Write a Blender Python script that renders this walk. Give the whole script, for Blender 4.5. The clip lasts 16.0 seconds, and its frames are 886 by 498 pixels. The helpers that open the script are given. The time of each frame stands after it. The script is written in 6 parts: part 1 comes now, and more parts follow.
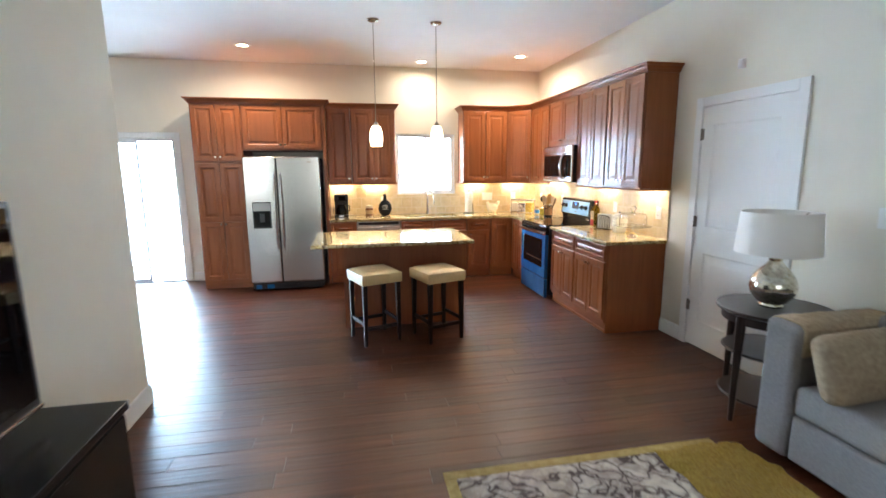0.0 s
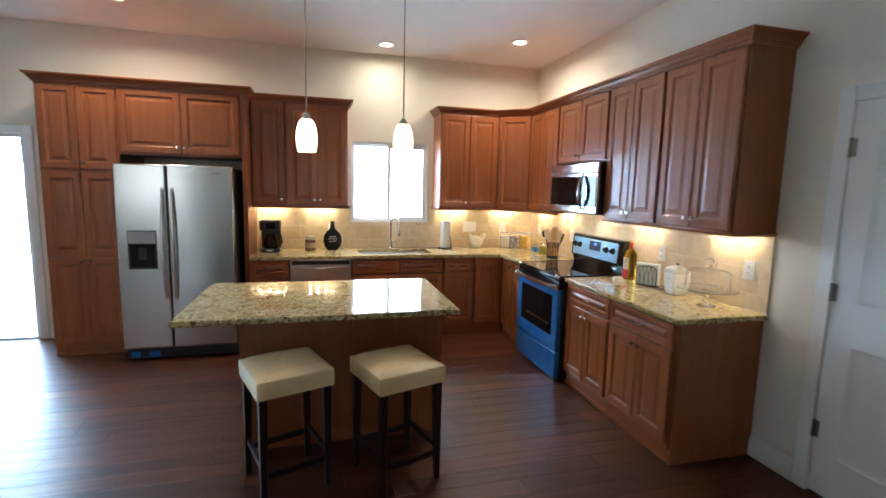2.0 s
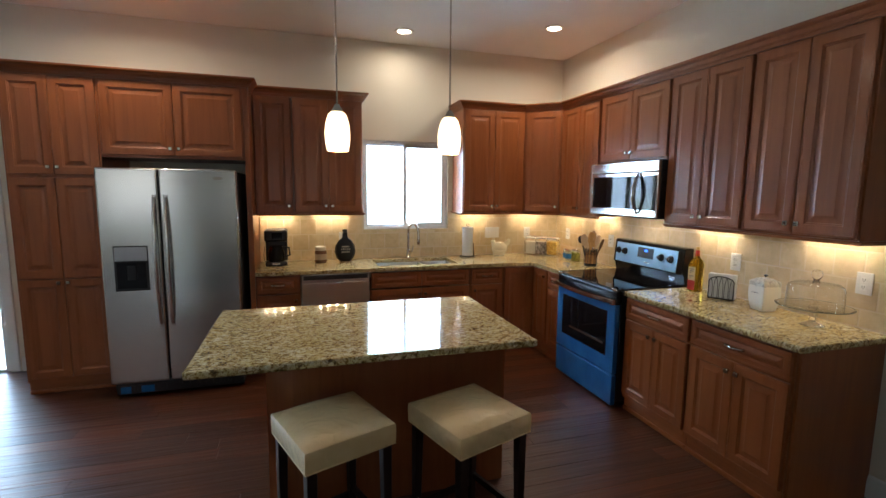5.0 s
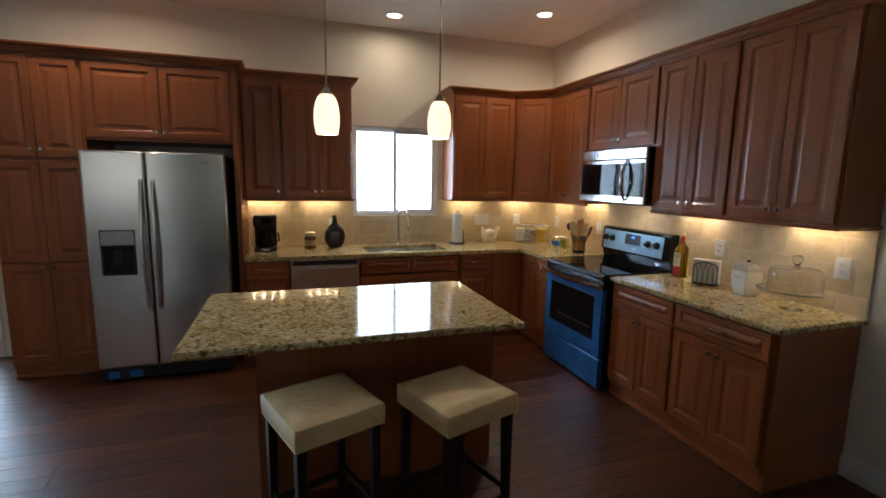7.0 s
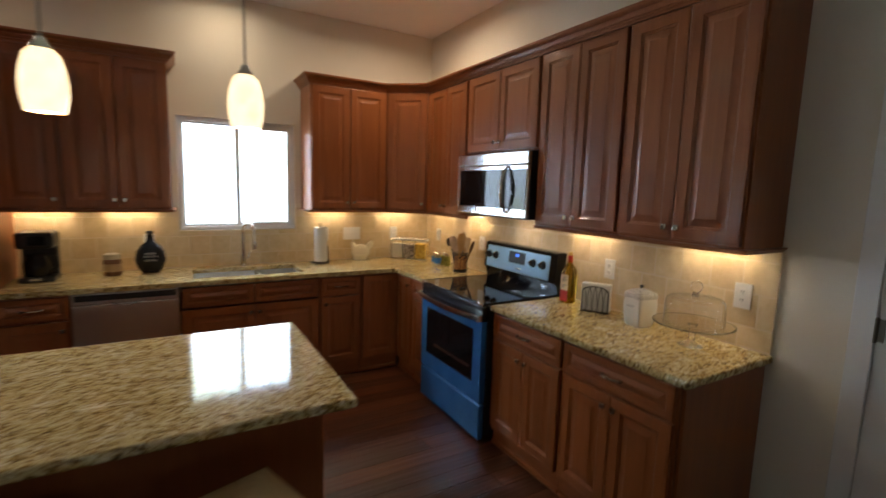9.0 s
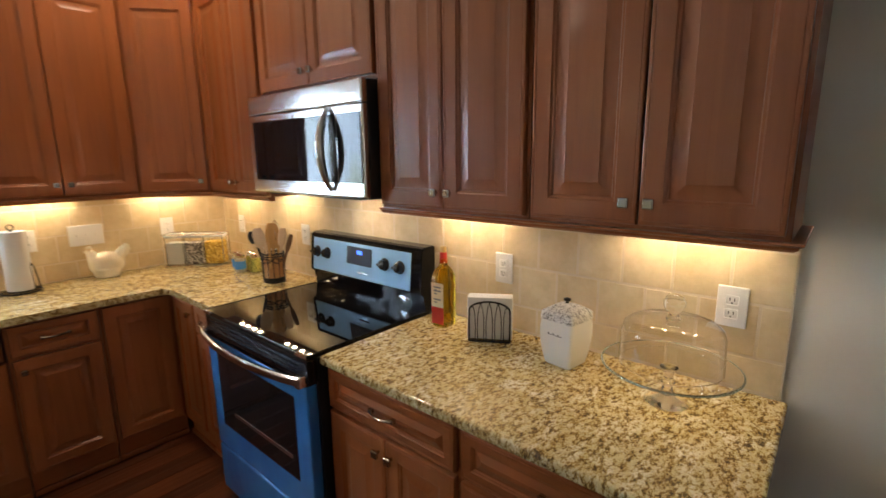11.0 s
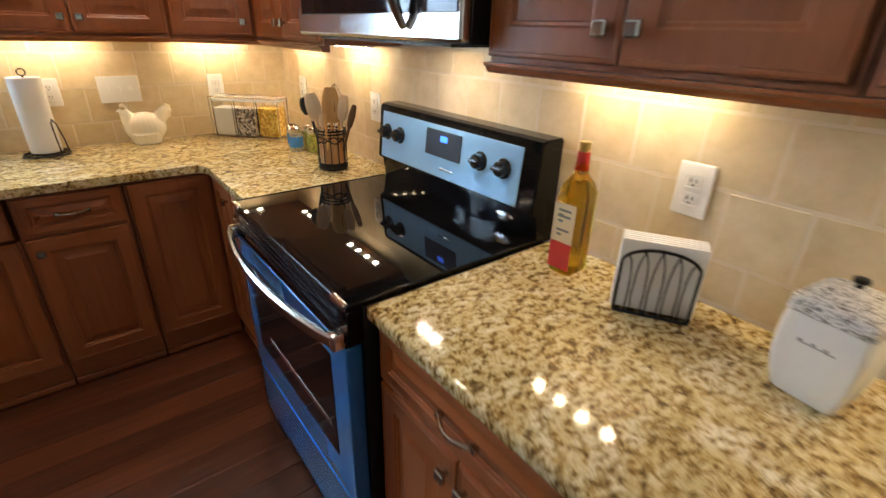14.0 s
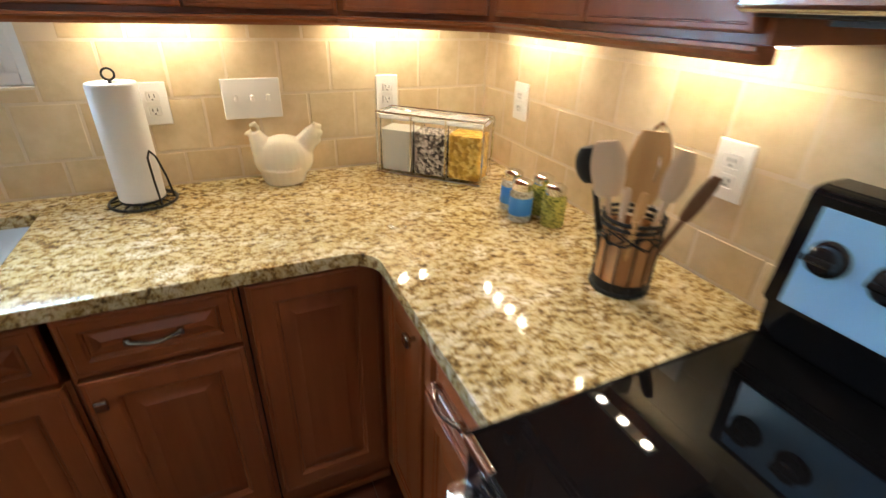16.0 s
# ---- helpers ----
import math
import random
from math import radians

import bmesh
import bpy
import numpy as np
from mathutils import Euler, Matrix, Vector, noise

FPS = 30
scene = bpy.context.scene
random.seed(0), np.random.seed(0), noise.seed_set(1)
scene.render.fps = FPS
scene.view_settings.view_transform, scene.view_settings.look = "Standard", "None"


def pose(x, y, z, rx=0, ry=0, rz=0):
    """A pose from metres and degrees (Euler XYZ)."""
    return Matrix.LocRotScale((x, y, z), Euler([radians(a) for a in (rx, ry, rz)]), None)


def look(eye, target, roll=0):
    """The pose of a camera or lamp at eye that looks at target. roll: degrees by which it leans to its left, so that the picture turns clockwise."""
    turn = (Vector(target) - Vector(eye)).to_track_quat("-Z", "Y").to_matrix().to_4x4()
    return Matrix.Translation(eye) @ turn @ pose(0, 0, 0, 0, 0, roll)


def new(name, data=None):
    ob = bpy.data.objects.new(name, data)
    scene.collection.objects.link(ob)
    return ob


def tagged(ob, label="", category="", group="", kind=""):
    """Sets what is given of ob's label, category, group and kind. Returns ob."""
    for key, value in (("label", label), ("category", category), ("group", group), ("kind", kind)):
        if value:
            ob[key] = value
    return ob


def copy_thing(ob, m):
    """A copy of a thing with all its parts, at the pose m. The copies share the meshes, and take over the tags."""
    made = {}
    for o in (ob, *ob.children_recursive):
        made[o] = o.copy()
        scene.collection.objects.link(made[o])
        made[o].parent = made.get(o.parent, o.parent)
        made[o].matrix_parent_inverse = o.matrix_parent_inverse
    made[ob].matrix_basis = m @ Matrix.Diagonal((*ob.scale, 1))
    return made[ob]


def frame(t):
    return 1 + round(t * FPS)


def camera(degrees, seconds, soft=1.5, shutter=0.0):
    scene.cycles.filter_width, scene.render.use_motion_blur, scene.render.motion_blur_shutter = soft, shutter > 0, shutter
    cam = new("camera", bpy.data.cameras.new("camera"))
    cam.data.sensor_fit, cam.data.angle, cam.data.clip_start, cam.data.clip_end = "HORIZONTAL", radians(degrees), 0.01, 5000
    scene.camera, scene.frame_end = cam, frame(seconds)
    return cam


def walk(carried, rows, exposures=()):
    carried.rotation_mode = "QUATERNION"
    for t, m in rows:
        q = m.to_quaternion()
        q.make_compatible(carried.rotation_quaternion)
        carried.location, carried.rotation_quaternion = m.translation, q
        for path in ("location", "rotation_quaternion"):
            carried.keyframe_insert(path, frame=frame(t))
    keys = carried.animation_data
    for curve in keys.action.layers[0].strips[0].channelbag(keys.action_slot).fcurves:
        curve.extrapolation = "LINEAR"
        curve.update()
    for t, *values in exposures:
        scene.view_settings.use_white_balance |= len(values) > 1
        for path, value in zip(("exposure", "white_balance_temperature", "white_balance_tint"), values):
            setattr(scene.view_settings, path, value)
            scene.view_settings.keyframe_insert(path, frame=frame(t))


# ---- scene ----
cam = camera(87.4, 16.0, shutter=0.5)
PATH = [
    (0, (1.943, 1.507, 1.591), (2.318, 3.442, 1.253), -0.4),
    (0.5, (2.04, 1.989, 1.582), (2.422, 3.93, 1.292), 1.0),
    (1, (2.174, 2.417, 1.584), (2.599, 4.353, 1.319), 0.2),
    (1.5, (2.298, 2.845, 1.6), (2.646, 4.795, 1.324), 1.3),
    (2, (2.307, 3.29, 1.611), (2.813, 5.208, 1.356), 1.4),
    (2.5, (2.335, 3.691, 1.61), (2.832, 5.613, 1.372), 0.6),
    (3, (2.178, 3.868, 1.623), (2.85, 5.742, 1.428), -0.5),
    (3.5, (2.057, 3.908, 1.63), (2.773, 5.765, 1.436), 0.5),
    (4, (2.039, 3.9, 1.624), (2.762, 5.753, 1.422), 0.4),
    (4.5, (2.018, 3.882, 1.627), (2.687, 5.752, 1.396), 0.8),
    (4.7, (2.015, 3.895, 1.629), (2.602, 5.792, 1.386), 0.7),
    (6.8, (1.989, 3.87, 1.626), (2.566, 5.762, 1.334), 0.5),
    (7, (2.011, 3.871, 1.602), (2.631, 5.75, 1.305), 1.0),
    (7.5, (2.026, 3.863, 1.578), (2.685, 5.702, 1.151), 0.8),
    (8, (2.053, 3.916, 1.563), (2.778, 5.72, 1.094), 0.8),
    (8.5, (2.295, 4.15, 1.575), (3.212, 5.895, 1.238), 0.4),
    (9, (2.586, 4.436, 1.615), (3.587, 6.148, 1.356), 1.7),
    (9.5, (2.86, 4.711, 1.577), (4.13, 6.245, 1.393), 1.5),
    (9.7, (2.931, 4.844, 1.592), (4.227, 6.356, 1.4), 0.9),
    (11.8, (3.538, 5.475, 1.561), (5.092, 6.596, 0.987), 0.3),
    (12, (3.544, 5.488, 1.539), (5.083, 6.596, 0.903), 0.5),
    (12.5, (3.553, 5.501, 1.507), (5.037, 6.598, 0.736), 0.3),
    (13, (3.554, 5.519, 1.49), (5.009, 6.623, 0.675), 1.1),
    (13.5, (3.649, 5.682, 1.487), (4.961, 6.968, 0.696), 1.0),
    (14, (3.845, 5.917, 1.459), (4.979, 7.328, 0.606), 1.7),
    (14.5, (3.904, 6.222, 1.435), (5.028, 7.605, 0.529), 2.0),
    (15, (3.877, 6.521, 1.418), (4.972, 7.939, 0.527), 2.0),
    (15.5, (4.011, 6.834, 1.44), (4.812, 8.413, 0.511), 0.7),
    (16, (3.989, 7.135, 1.435), (4.743, 8.735, 0.501), 1.8),
]
EXPOSURES = [(0, 1.28, 6350, 11), (1.0, 1.0, 6050, 10), (1.5, 0.75, 5900, 10), (2.5, 0.33, 6150, 10), (3.5, 0.05, 6250, 11), (4.7, -0.1, 6300, 11), (7, -0.68, 6600, 13), (8, -0.66, 6900, 14),
             (8.5, -0.5, 7300, 16), (9.5, -0.72, 7250, 14), (12, 0.38, 6950, 14), (12.6, 0.27, 6900, 14), (13, 0.24, 6850, 14), (14.5, 0.18, 6450, 11), (15.3, 0.22, 6100, 10), (16, 0.22, 5900, 9)]
walk(cam, [(t, look(eye, target, roll)) for t, eye, target, roll in PATH], EXPOSURES)

# ---- world and large lights ----
world = bpy.data.worlds.new("sky")
scene.world = world
world.use_nodes = True
wn = world.node_tree.nodes
sky = wn.new("ShaderNodeTexSky")
sky.sky_type, sky.sun_disc = "NISHITA", False
sky.sun_elevation, sky.sun_rotation = radians(48), radians(200)
world.node_tree.links.new(sky.outputs[0], wn["Background"].inputs[0])
wn["Background"].inputs[1].default_value = 0.1

WALL_X, WALL_Y, CEIL = 4.91, 8.75, 3.10
TILE_X, TILE_Y = 4.897, 8.737
SOUTH, WEST = -2.6, -4.2


def lamp(name, kind, m, watts, colour, size=0.1, size_y=None, spread=None):
    data = bpy.data.lights.new(name, kind)
    data.energy, data.color = watts, colour
    if kind == "AREA":
        data.shape = "RECTANGLE" if size_y else "DISK"
        data.size = size
        if size_y:
            data.size_y = size_y
        if spread:
            data.spread = radians(spread)
    elif kind == "SPOT":
        data.shadow_soft_size, data.spot_size, data.spot_blend = size, radians(spread or 110), 0.6
    elif kind == "POINT":
        data.shadow_soft_size = size
    elif kind == "SUN":
        data.angle = radians(size)
    ob = new(name, data)
    ob.matrix_world = m
    return ob


lamp("sun", "SUN", look((0, 0, 10), (1.2, 5.0, 0)), 3.0, (1.0, 0.95, 0.88), 0.5)
DAY = (0.9, 0.95, 1.0)
# added daylight fill in the living room's unseen front window, behind the walk
lamp("unseen_front_window_fill", "AREA", pose(1.9, SOUTH - 0.05, 1.6, 90, 0, 0), 7, DAY, 2.3, 1.4)
# added fill from an unseen dining opening, brightens pantry and refrigerator
lamp("dining_fill_light", "AREA", pose(-1.9, SOUTH - 0.05, 1.6, 90, 0, 0), 13, DAY, 2.3, 1.4)

# ---- materials ----


def mat(name, colour, rough=0.5, metal=0.0, spec=0.5, coat=0.0, transmission=0.0, ior=1.45):
    m = bpy.data.materials.new(name)
    m.use_nodes = True
    b = m.node_tree.nodes["Principled BSDF"]
    b.inputs["Base Color"].default_value = (*colour, 1)
    b.inputs["Roughness"].default_value = rough
    b.inputs["Metallic"].default_value = metal
    b.inputs["Specular IOR Level"].default_value = spec
    b.inputs["Coat Weight"].default_value = coat
    b.inputs["Coat Roughness"].default_value = 0.12
    b.inputs["Transmission Weight"].default_value = transmission
    b.inputs["IOR"].default_value = ior
    return m


class Net:
    """A few lines to add nodes to a material."""

    def __init__(self, m):
        self.t = m.node_tree
        self.b = self.t.nodes["Principled BSDF"]

    def add(self, kind, **values):
        n = self.t.nodes.new(kind)
        for k, v in values.items():
            n.inputs[k].default_value = v
        return n

    def join(self, a, b):
        self.t.links.new(a, b)

    def coords(self, scale=(1, 1, 1), shuffle=False, turn=(0, 0, 0)):
        tc = self.t.nodes.new("ShaderNodeTexCoord")
        mp = self.t.nodes.new("ShaderNodeMapping")
        mp.inputs["Scale"].default_value = scale
        mp.inputs["Rotation"].default_value = turn
        if shuffle:
            info = self.t.nodes.new("ShaderNodeObjectInfo")
            mul = self.t.nodes.new("ShaderNodeVectorMath")
            mul.operation = "SCALE"
            mul.inputs[0].default_value = (13.0, 7.0, 17.0)
            self.join(info.outputs["Random"], mul.inputs["Scale"])
            add = self.t.nodes.new("ShaderNodeVectorMath")
            add.operation = "ADD"
            self.join(tc.outputs["Object"], add.inputs[0])
            self.join(mul.outputs[0], add.inputs[1])
            self.join(add.outputs[0], mp.inputs["Vector"])
        else:
            self.join(tc.outputs["Object"], mp.inputs["Vector"])
        return mp.outputs[0]

    def noise(self, vec, scale, detail=4, rough=0.55, distort=0.0):
        n = self.add("ShaderNodeTexNoise", Scale=scale, Detail=detail, Roughness=rough, Distortion=distort)
        self.join(vec, n.inputs["Vector"])
        return n.outputs["Fac"]

    def ramp(self, fac, stops):
        r = self.t.nodes.new("ShaderNodeValToRGB")
        e = r.color_ramp.elements
        while len(e) < len(stops):
            e.new(0.5)
        for el, (p, c) in zip(e, stops):
            el.position = p
            el.color = (*c, 1) if len(c) == 3 else c
        self.join(fac, r.inputs[0])
        return r.outputs[0]

    def mix(self, fac, a, b, kind="MIX"):
        n = self.t.nodes.new("ShaderNodeMix")
        n.data_type, n.blend_type = "RGBA", kind
        for v, s in ((fac, n.inputs[0]), (a, n.inputs[6]), (b, n.inputs[7])):
            if isinstance(v, (int, float)):
                s.default_value = v
            elif isinstance(v, tuple):
                s.default_value = (*v, 1)
            else:
                self.join(v, s)
        return n.outputs[2]

    def scale(self, fac, lo, hi):
        n = self.add("ShaderNodeMapRange")
        n.inputs["To Min"].default_value, n.inputs["To Max"].default_value = lo, hi
        self.join(fac, n.inputs["Value"])
        return n.outputs[0]

    def bump(self, height, strength, distance=0.002):
        n = self.add("ShaderNodeBump", Strength=strength, Distance=distance)
        self.join(height, n.inputs["Height"])
        self.join(n.outputs[0], self.b.inputs["Normal"])

    def set(self, name, out):
        self.join(out, self.b.inputs[name])


def paint(name, colour, rough, bump=0.25, vary=0.04):
    m = mat(name, colour, rough)
    n = Net(m)
    v = n.coords()
    big = n.noise(v, 0.9, 3)
    lo = tuple(c * (1 - vary) for c in colour)
    hi = tuple(min(1, c * (1 + vary)) for c in colour)
    n.set("Base Color", n.ramp(big, [(0.3, lo), (0.7, hi)]))
    n.bump(n.noise(v, 140, 3), bump, 0.0015)
    return m


def wood(name, dark, mid, light, axis, rough, coat, shuffle=True, blotch=0.14):
    m = mat(name, mid, rough, coat=coat)
    n = Net(m)
    s = [26, 26, 26]
    s[axis] = 1.6
    v = n.coords(tuple(s), shuffle)
    grain = n.noise(v, 1.0, 6, 0.6, 0.6)
    s2 = [3.0, 3.0, 3.0]
    s2[axis] = 0.7
    cloud = n.noise(n.coords(tuple(s2), shuffle), 1.0, 3)
    col = n.ramp(grain, [(0.25, dark), (0.5, mid), (0.78, light)])
    tone = n.ramp(cloud, [(0.3, (1 - blotch, 1 - 1.15 * blotch, 1 - 1.3 * blotch)), (0.7, (1 + 0.7 * blotch, 1 + 0.7 * blotch, 1 + 0.7 * blotch))])
    n.set("Base Color", n.mix(1.0, col, tone, "MULTIPLY"))
    n.set("Roughness", n.scale(grain, rough - 0.06, rough + 0.08))
    n.bump(grain, 0.05, 0.001)
    return m


WALL = paint("cream_wall_paint", (0.77, 0.715, 0.602), 0.75)
CEILING = paint("white_ceiling_paint", (0.85, 0.845, 0.83), 0.85, 0.4)
TRIM = paint("white_trim_paint", (0.8, 0.8, 0.78), 0.35, 0.06, 0.02)
CAB = wood("stained_maple_upright", (0.235, 0.068, 0.018), (0.285, 0.083, 0.023), (0.33, 0.1, 0.03), 2, 0.35, 0.2)
CAB_H = wood("stained_maple_level", (0.235, 0.068, 0.018), (0.285, 0.083, 0.023), (0.33, 0.1, 0.03), 0, 0.35, 0.2)
CAB_Y = wood("stained_maple_side", (0.235, 0.068, 0.018), (0.285, 0.083, 0.023), (0.33, 0.1, 0.03), 1, 0.35, 0.2)
DARKWOOD = wood("espresso_wood", (0.012, 0.007, 0.006), (0.022, 0.012, 0.01), (0.035, 0.02, 0.016), 2, 0.3, 0.12)
PIANO = mat("black_lacquer", (0.006, 0.006, 0.0065), 0.22, spec=0.25)
pl = Net(PIANO)
pl.set("Roughness", pl.scale(pl.noise(pl.coords(), 9, 4), 0.16, 0.3))

PLANK = wood("dark_stained_plank", (0.05, 0.0145, 0.006), (0.084, 0.0245, 0.0095), (0.122, 0.037, 0.0145), 0, 0.33, 0.0, blotch=0.34)
pn = Net(PLANK)
info = PLANK.node_tree.nodes.new("ShaderNodeObjectInfo")
old = PLANK.node_tree.nodes["Principled BSDF"].inputs["Base Color"].links[0].from_socket
tone = pn.ramp(info.outputs["Random"], [(0.0, (0.68, 0.66, 0.65)), (0.5, (0.92, 0.9, 0.88)), (1.0, (1.2, 1.12, 1.02))])
pn.set("Base Color", pn.mix(1.0, old, tone, "MULTIPLY"))
scrape = pn.noise(pn.coords((2.0, 42, 1), True), 1.0, 3, 0.55, 0.3)
wavy = pn.noise(pn.coords((0.9, 1.3, 1)), 1.0, 3, 0.6)
pn.set("Roughness", pn.scale(wavy, 0.26, 0.46))
pn.bump(scrape, 0.5, 0.006)

GRANITE = mat("speckled_gold_granite", (0.5, 0.4, 0.25), 0.085, spec=0.8)
gn = Net(GRANITE)
gv = gn.coords()
flow = gn.coords((1.0, 1.6, 1.0), turn=(0, 0, 0.5))
g_big = gn.ramp(gn.noise(flow, 7, 4, 0.6, 0.8), [(0.32, (0.70, 0.62, 0.41)), (0.5, (0.57, 0.455, 0.22)), (0.68, (0.75, 0.69, 0.51))])
g_mid = gn.ramp(gn.mix(0.1, gn.noise(flow, 52, 6, 0.75, 0.35), gn.noise(flow, 11, 2)), [(0.475, (1, 1, 1)), (0.515, (0.68, 0.55, 0.29)), (0.56, (0.31, 0.205, 0.09)), (0.62, (0.07, 0.047, 0.028))])
g_fine = gn.ramp(gn.noise(gv, 170, 3, 0.6), [(0.34, (0.62, 0.54, 0.45)), (0.45, (1, 1, 1)), (0.7, (1.1, 1.08, 1.05))])
gn.set("Base Color", gn.mix(1.0, gn.mix(0.94, g_big, g_mid, "MULTIPLY"), g_fine, "MULTIPLY"))

TILE = mat("tumbled_beige_tile", (0.56, 0.43, 0.29), 0.5)
tn = Net(TILE)
tv = tn.coords(shuffle=True)
t_cloud = tn.ramp(tn.noise(tv, 14, 5, 0.6), [(0.3, (0.56, 0.435, 0.25)), (0.5, (0.63, 0.5, 0.305)), (0.72, (0.69, 0.565, 0.37))])
t_info = TILE.node_tree.nodes.new("ShaderNodeObjectInfo")
t_tone = tn.ramp(t_info.outputs["Random"], [(0.0, (0.95, 0.9, 0.84)), (0.5, (1.0, 1.0, 1.0)), (1.0, (1.04, 1.05, 1.08))])
tn.set("Base Color", tn.mix(1.0, t_cloud, t_tone, "MULTIPLY"))
tn.bump(tn.noise(tv, 60, 4), 0.12, 0.002)
GROUT = paint("sand_grout", (0.68, 0.565, 0.41), 0.9)


def brushed(name, colour, rough, axis, metal=1.0, vary=0.07):
    m = mat(name, colour, rough, metal)
    n = Net(m)
    s = [400, 400, 400]
    s[axis] = 3
    streak = n.noise(n.coords(tuple(s)), 1.0, 2)
    n.set("Roughness", n.scale(streak, rough - vary, rough + vary))
    n.bump(streak, 0.04, 0.0006)
    return m


STEEL = brushed("brushed_steel", (0.6, 0.61, 0.59), 0.2, 0, vary=0.015)
sw = Net(STEEL)
sw.bump(sw.noise(sw.coords((1.1, 1.1, 1.6)), 1.0, 0), 0.06, 0.04)
SINKSTEEL = brushed("bright_satin_steel", (0.74, 0.74, 0.73), 0.3, 0, vary=0.03)
DWSTEEL = brushed("satin_steel", (0.5, 0.5, 0.49), 0.36, 0, vary=0.03)
STEEL_Y = brushed("bright_steel", (0.66, 0.66, 0.66), 0.16, 1)
NICKEL = brushed("brushed_nickel", (0.47, 0.44, 0.385), 0.17, 0)
CHROME = mat("polished_chrome", (0.8, 0.8, 0.8), 0.08, 1.0)
FILM = mat("blue_protective_film", (0.03, 0.19, 0.5), 0.2, 0.3, coat=0.3)
fi = Net(FILM)
fi.set("Base Color", fi.ramp(fi.noise(fi.coords((1, 1, 0.6)), 6, 3), [(0.3, (0.024, 0.16, 0.44)), (0.7, (0.036, 0.22, 0.56))]))
fi.bump(fi.noise(fi.coords(), 9, 2), 0.1, 0.004)
PANEL = brushed("pale_blue_film_panel", (0.36, 0.67, 1.0), 0.22, 1, 0.15)
BLACKGLASS = mat("black_glass", (0.008, 0.008, 0.009), 0.04, spec=0.3)
COOKTOP = mat("black_ceramic_glass", (0.004, 0.004, 0.0045), 0.03, spec=0.36)
BLACK = paint("black_plastic", (0.014, 0.014, 0.015), 0.38, 0.05)
BLACKWIRE = mat("black_wire", (0.012, 0.011, 0.01), 0.4, 0.4)
WHITEPLASTIC = paint("white_plastic", (0.82, 0.81, 0.78), 0.3, 0.02, 0.01)
VINYL = paint("white_vinyl", (0.82, 0.83, 0.83), 0.35, 0.03, 0.02)
THIN = mat("thin_clear_glass", (1, 1, 1), 0.0, transmission=1.0, ior=1.14)
GLASS = mat("clear_glass", (1, 1, 1), 0.0, transmission=1.0, ior=1.45)
PANE = mat("window_glass", (1, 1, 1), 0.0, transmission=1.0, ior=1.02)


def glow(name, colour, strength):
    m = bpy.data.materials.new(name)
    m.use_nodes = True
    b = m.node_tree.nodes["Principled BSDF"]
    b.inputs["Base Color"].default_value = (*colour, 1)
    b.inputs["Emission Color"].default_value = (*colour, 1)
    b.inputs["Emission Strength"].default_value = strength
    return m


COOKLAMP = glow("cooktop_lamp", (1.0, 0.84, 0.68), 250)
LED = glow("warm_led", (1.0, 0.81, 0.53), 205)
BULB = glow("can_bulb", (1.0, 0.86, 0.66), 18)

# ---- mesh helpers ----


def box(bm, x0, x1, y0, y1, z0, z1):
    v = [bm.verts.new((x, y, z)) for z in (z0, z1) for y in (y0, y1) for x in (x0, x1)]
    for q in ((0, 2, 3, 1), (4, 5, 7, 6), (0, 1, 5, 4), (2, 6, 7, 3), (0, 4, 6, 2), (1, 3, 7, 5)):
        bm.faces.new([v[i] for i in q])
    return v


def rbox(bm, x0, x1, y0, y1, z0, z1, r=0.004, seg=2):
    v = box(bm, x0, x1, y0, y1, z0, z1)
    edges = {e for p in v for e in p.link_edges}
    bmesh.ops.bevel(bm, geom=list(edges), offset=r, segments=seg, profile=0.5, affect="EDGES")


def lathe(bm, profile, seg=28, cx=0.0, cy=0.0, loop=False):
    rings = []
    for r, z in profile:
        if r < 1e-5:
            rings.append([bm.verts.new((cx, cy, z))])
        else:
            rings.append([bm.verts.new((cx + r * math.cos(2 * math.pi * i / seg), cy + r * math.sin(2 * math.pi * i / seg), z)) for i in range(seg)])
    for a, b in list(zip(rings, rings[1:])) + ([(rings[-1], rings[0])] if loop else []):
        for i in range(seg):
            j = (i + 1) % seg
            if len(a) == 1 and len(b) == 1:
                continue
            if len(a) == 1:
                bm.faces.new((a[0], b[j], b[i]))
            elif len(b) == 1:
                bm.faces.new((a[i], a[j], b[0]))
            else:
                bm.faces.new((a[i], a[j], b[j], b[i]))


def tube(bm, pts, r, seg=8, closed=False):
    pts = [Vector(p) for p in pts]
    n = len(pts)
    radii = r if isinstance(r, (list, tuple)) else [r] * n
    rings = []
    up = None
    for i, p in enumerate(pts):
        a = pts[(i - 1) % n] if closed or i > 0 else p
        b = pts[(i + 1) % n] if closed or i < n - 1 else p
        d = (b - a).normalized()
        if up is None:
            up = Vector((0, 0, 1)) if abs(d.z) < 0.9 else Vector((1, 0, 0))
        side = d.cross(up).normalized()
        up = side.cross(d).normalized()
        rings.append([bm.verts.new(p + radii[i] * (math.cos(2 * math.pi * k / seg) * side + math.sin(2 * math.pi * k / seg) * up)) for k in range(seg)])
    pairs = list(zip(rings, rings[1:]))
    if closed:
        pairs.append((rings[-1], rings[0]))
    for a, b in pairs:
        for k in range(seg):
            bm.faces.new((a[k], a[(k + 1) % seg], b[(k + 1) % seg], b[k]))
    if not closed:
        bm.faces.new(rings[0])
        bm.faces.new(rings[-1][::-1])


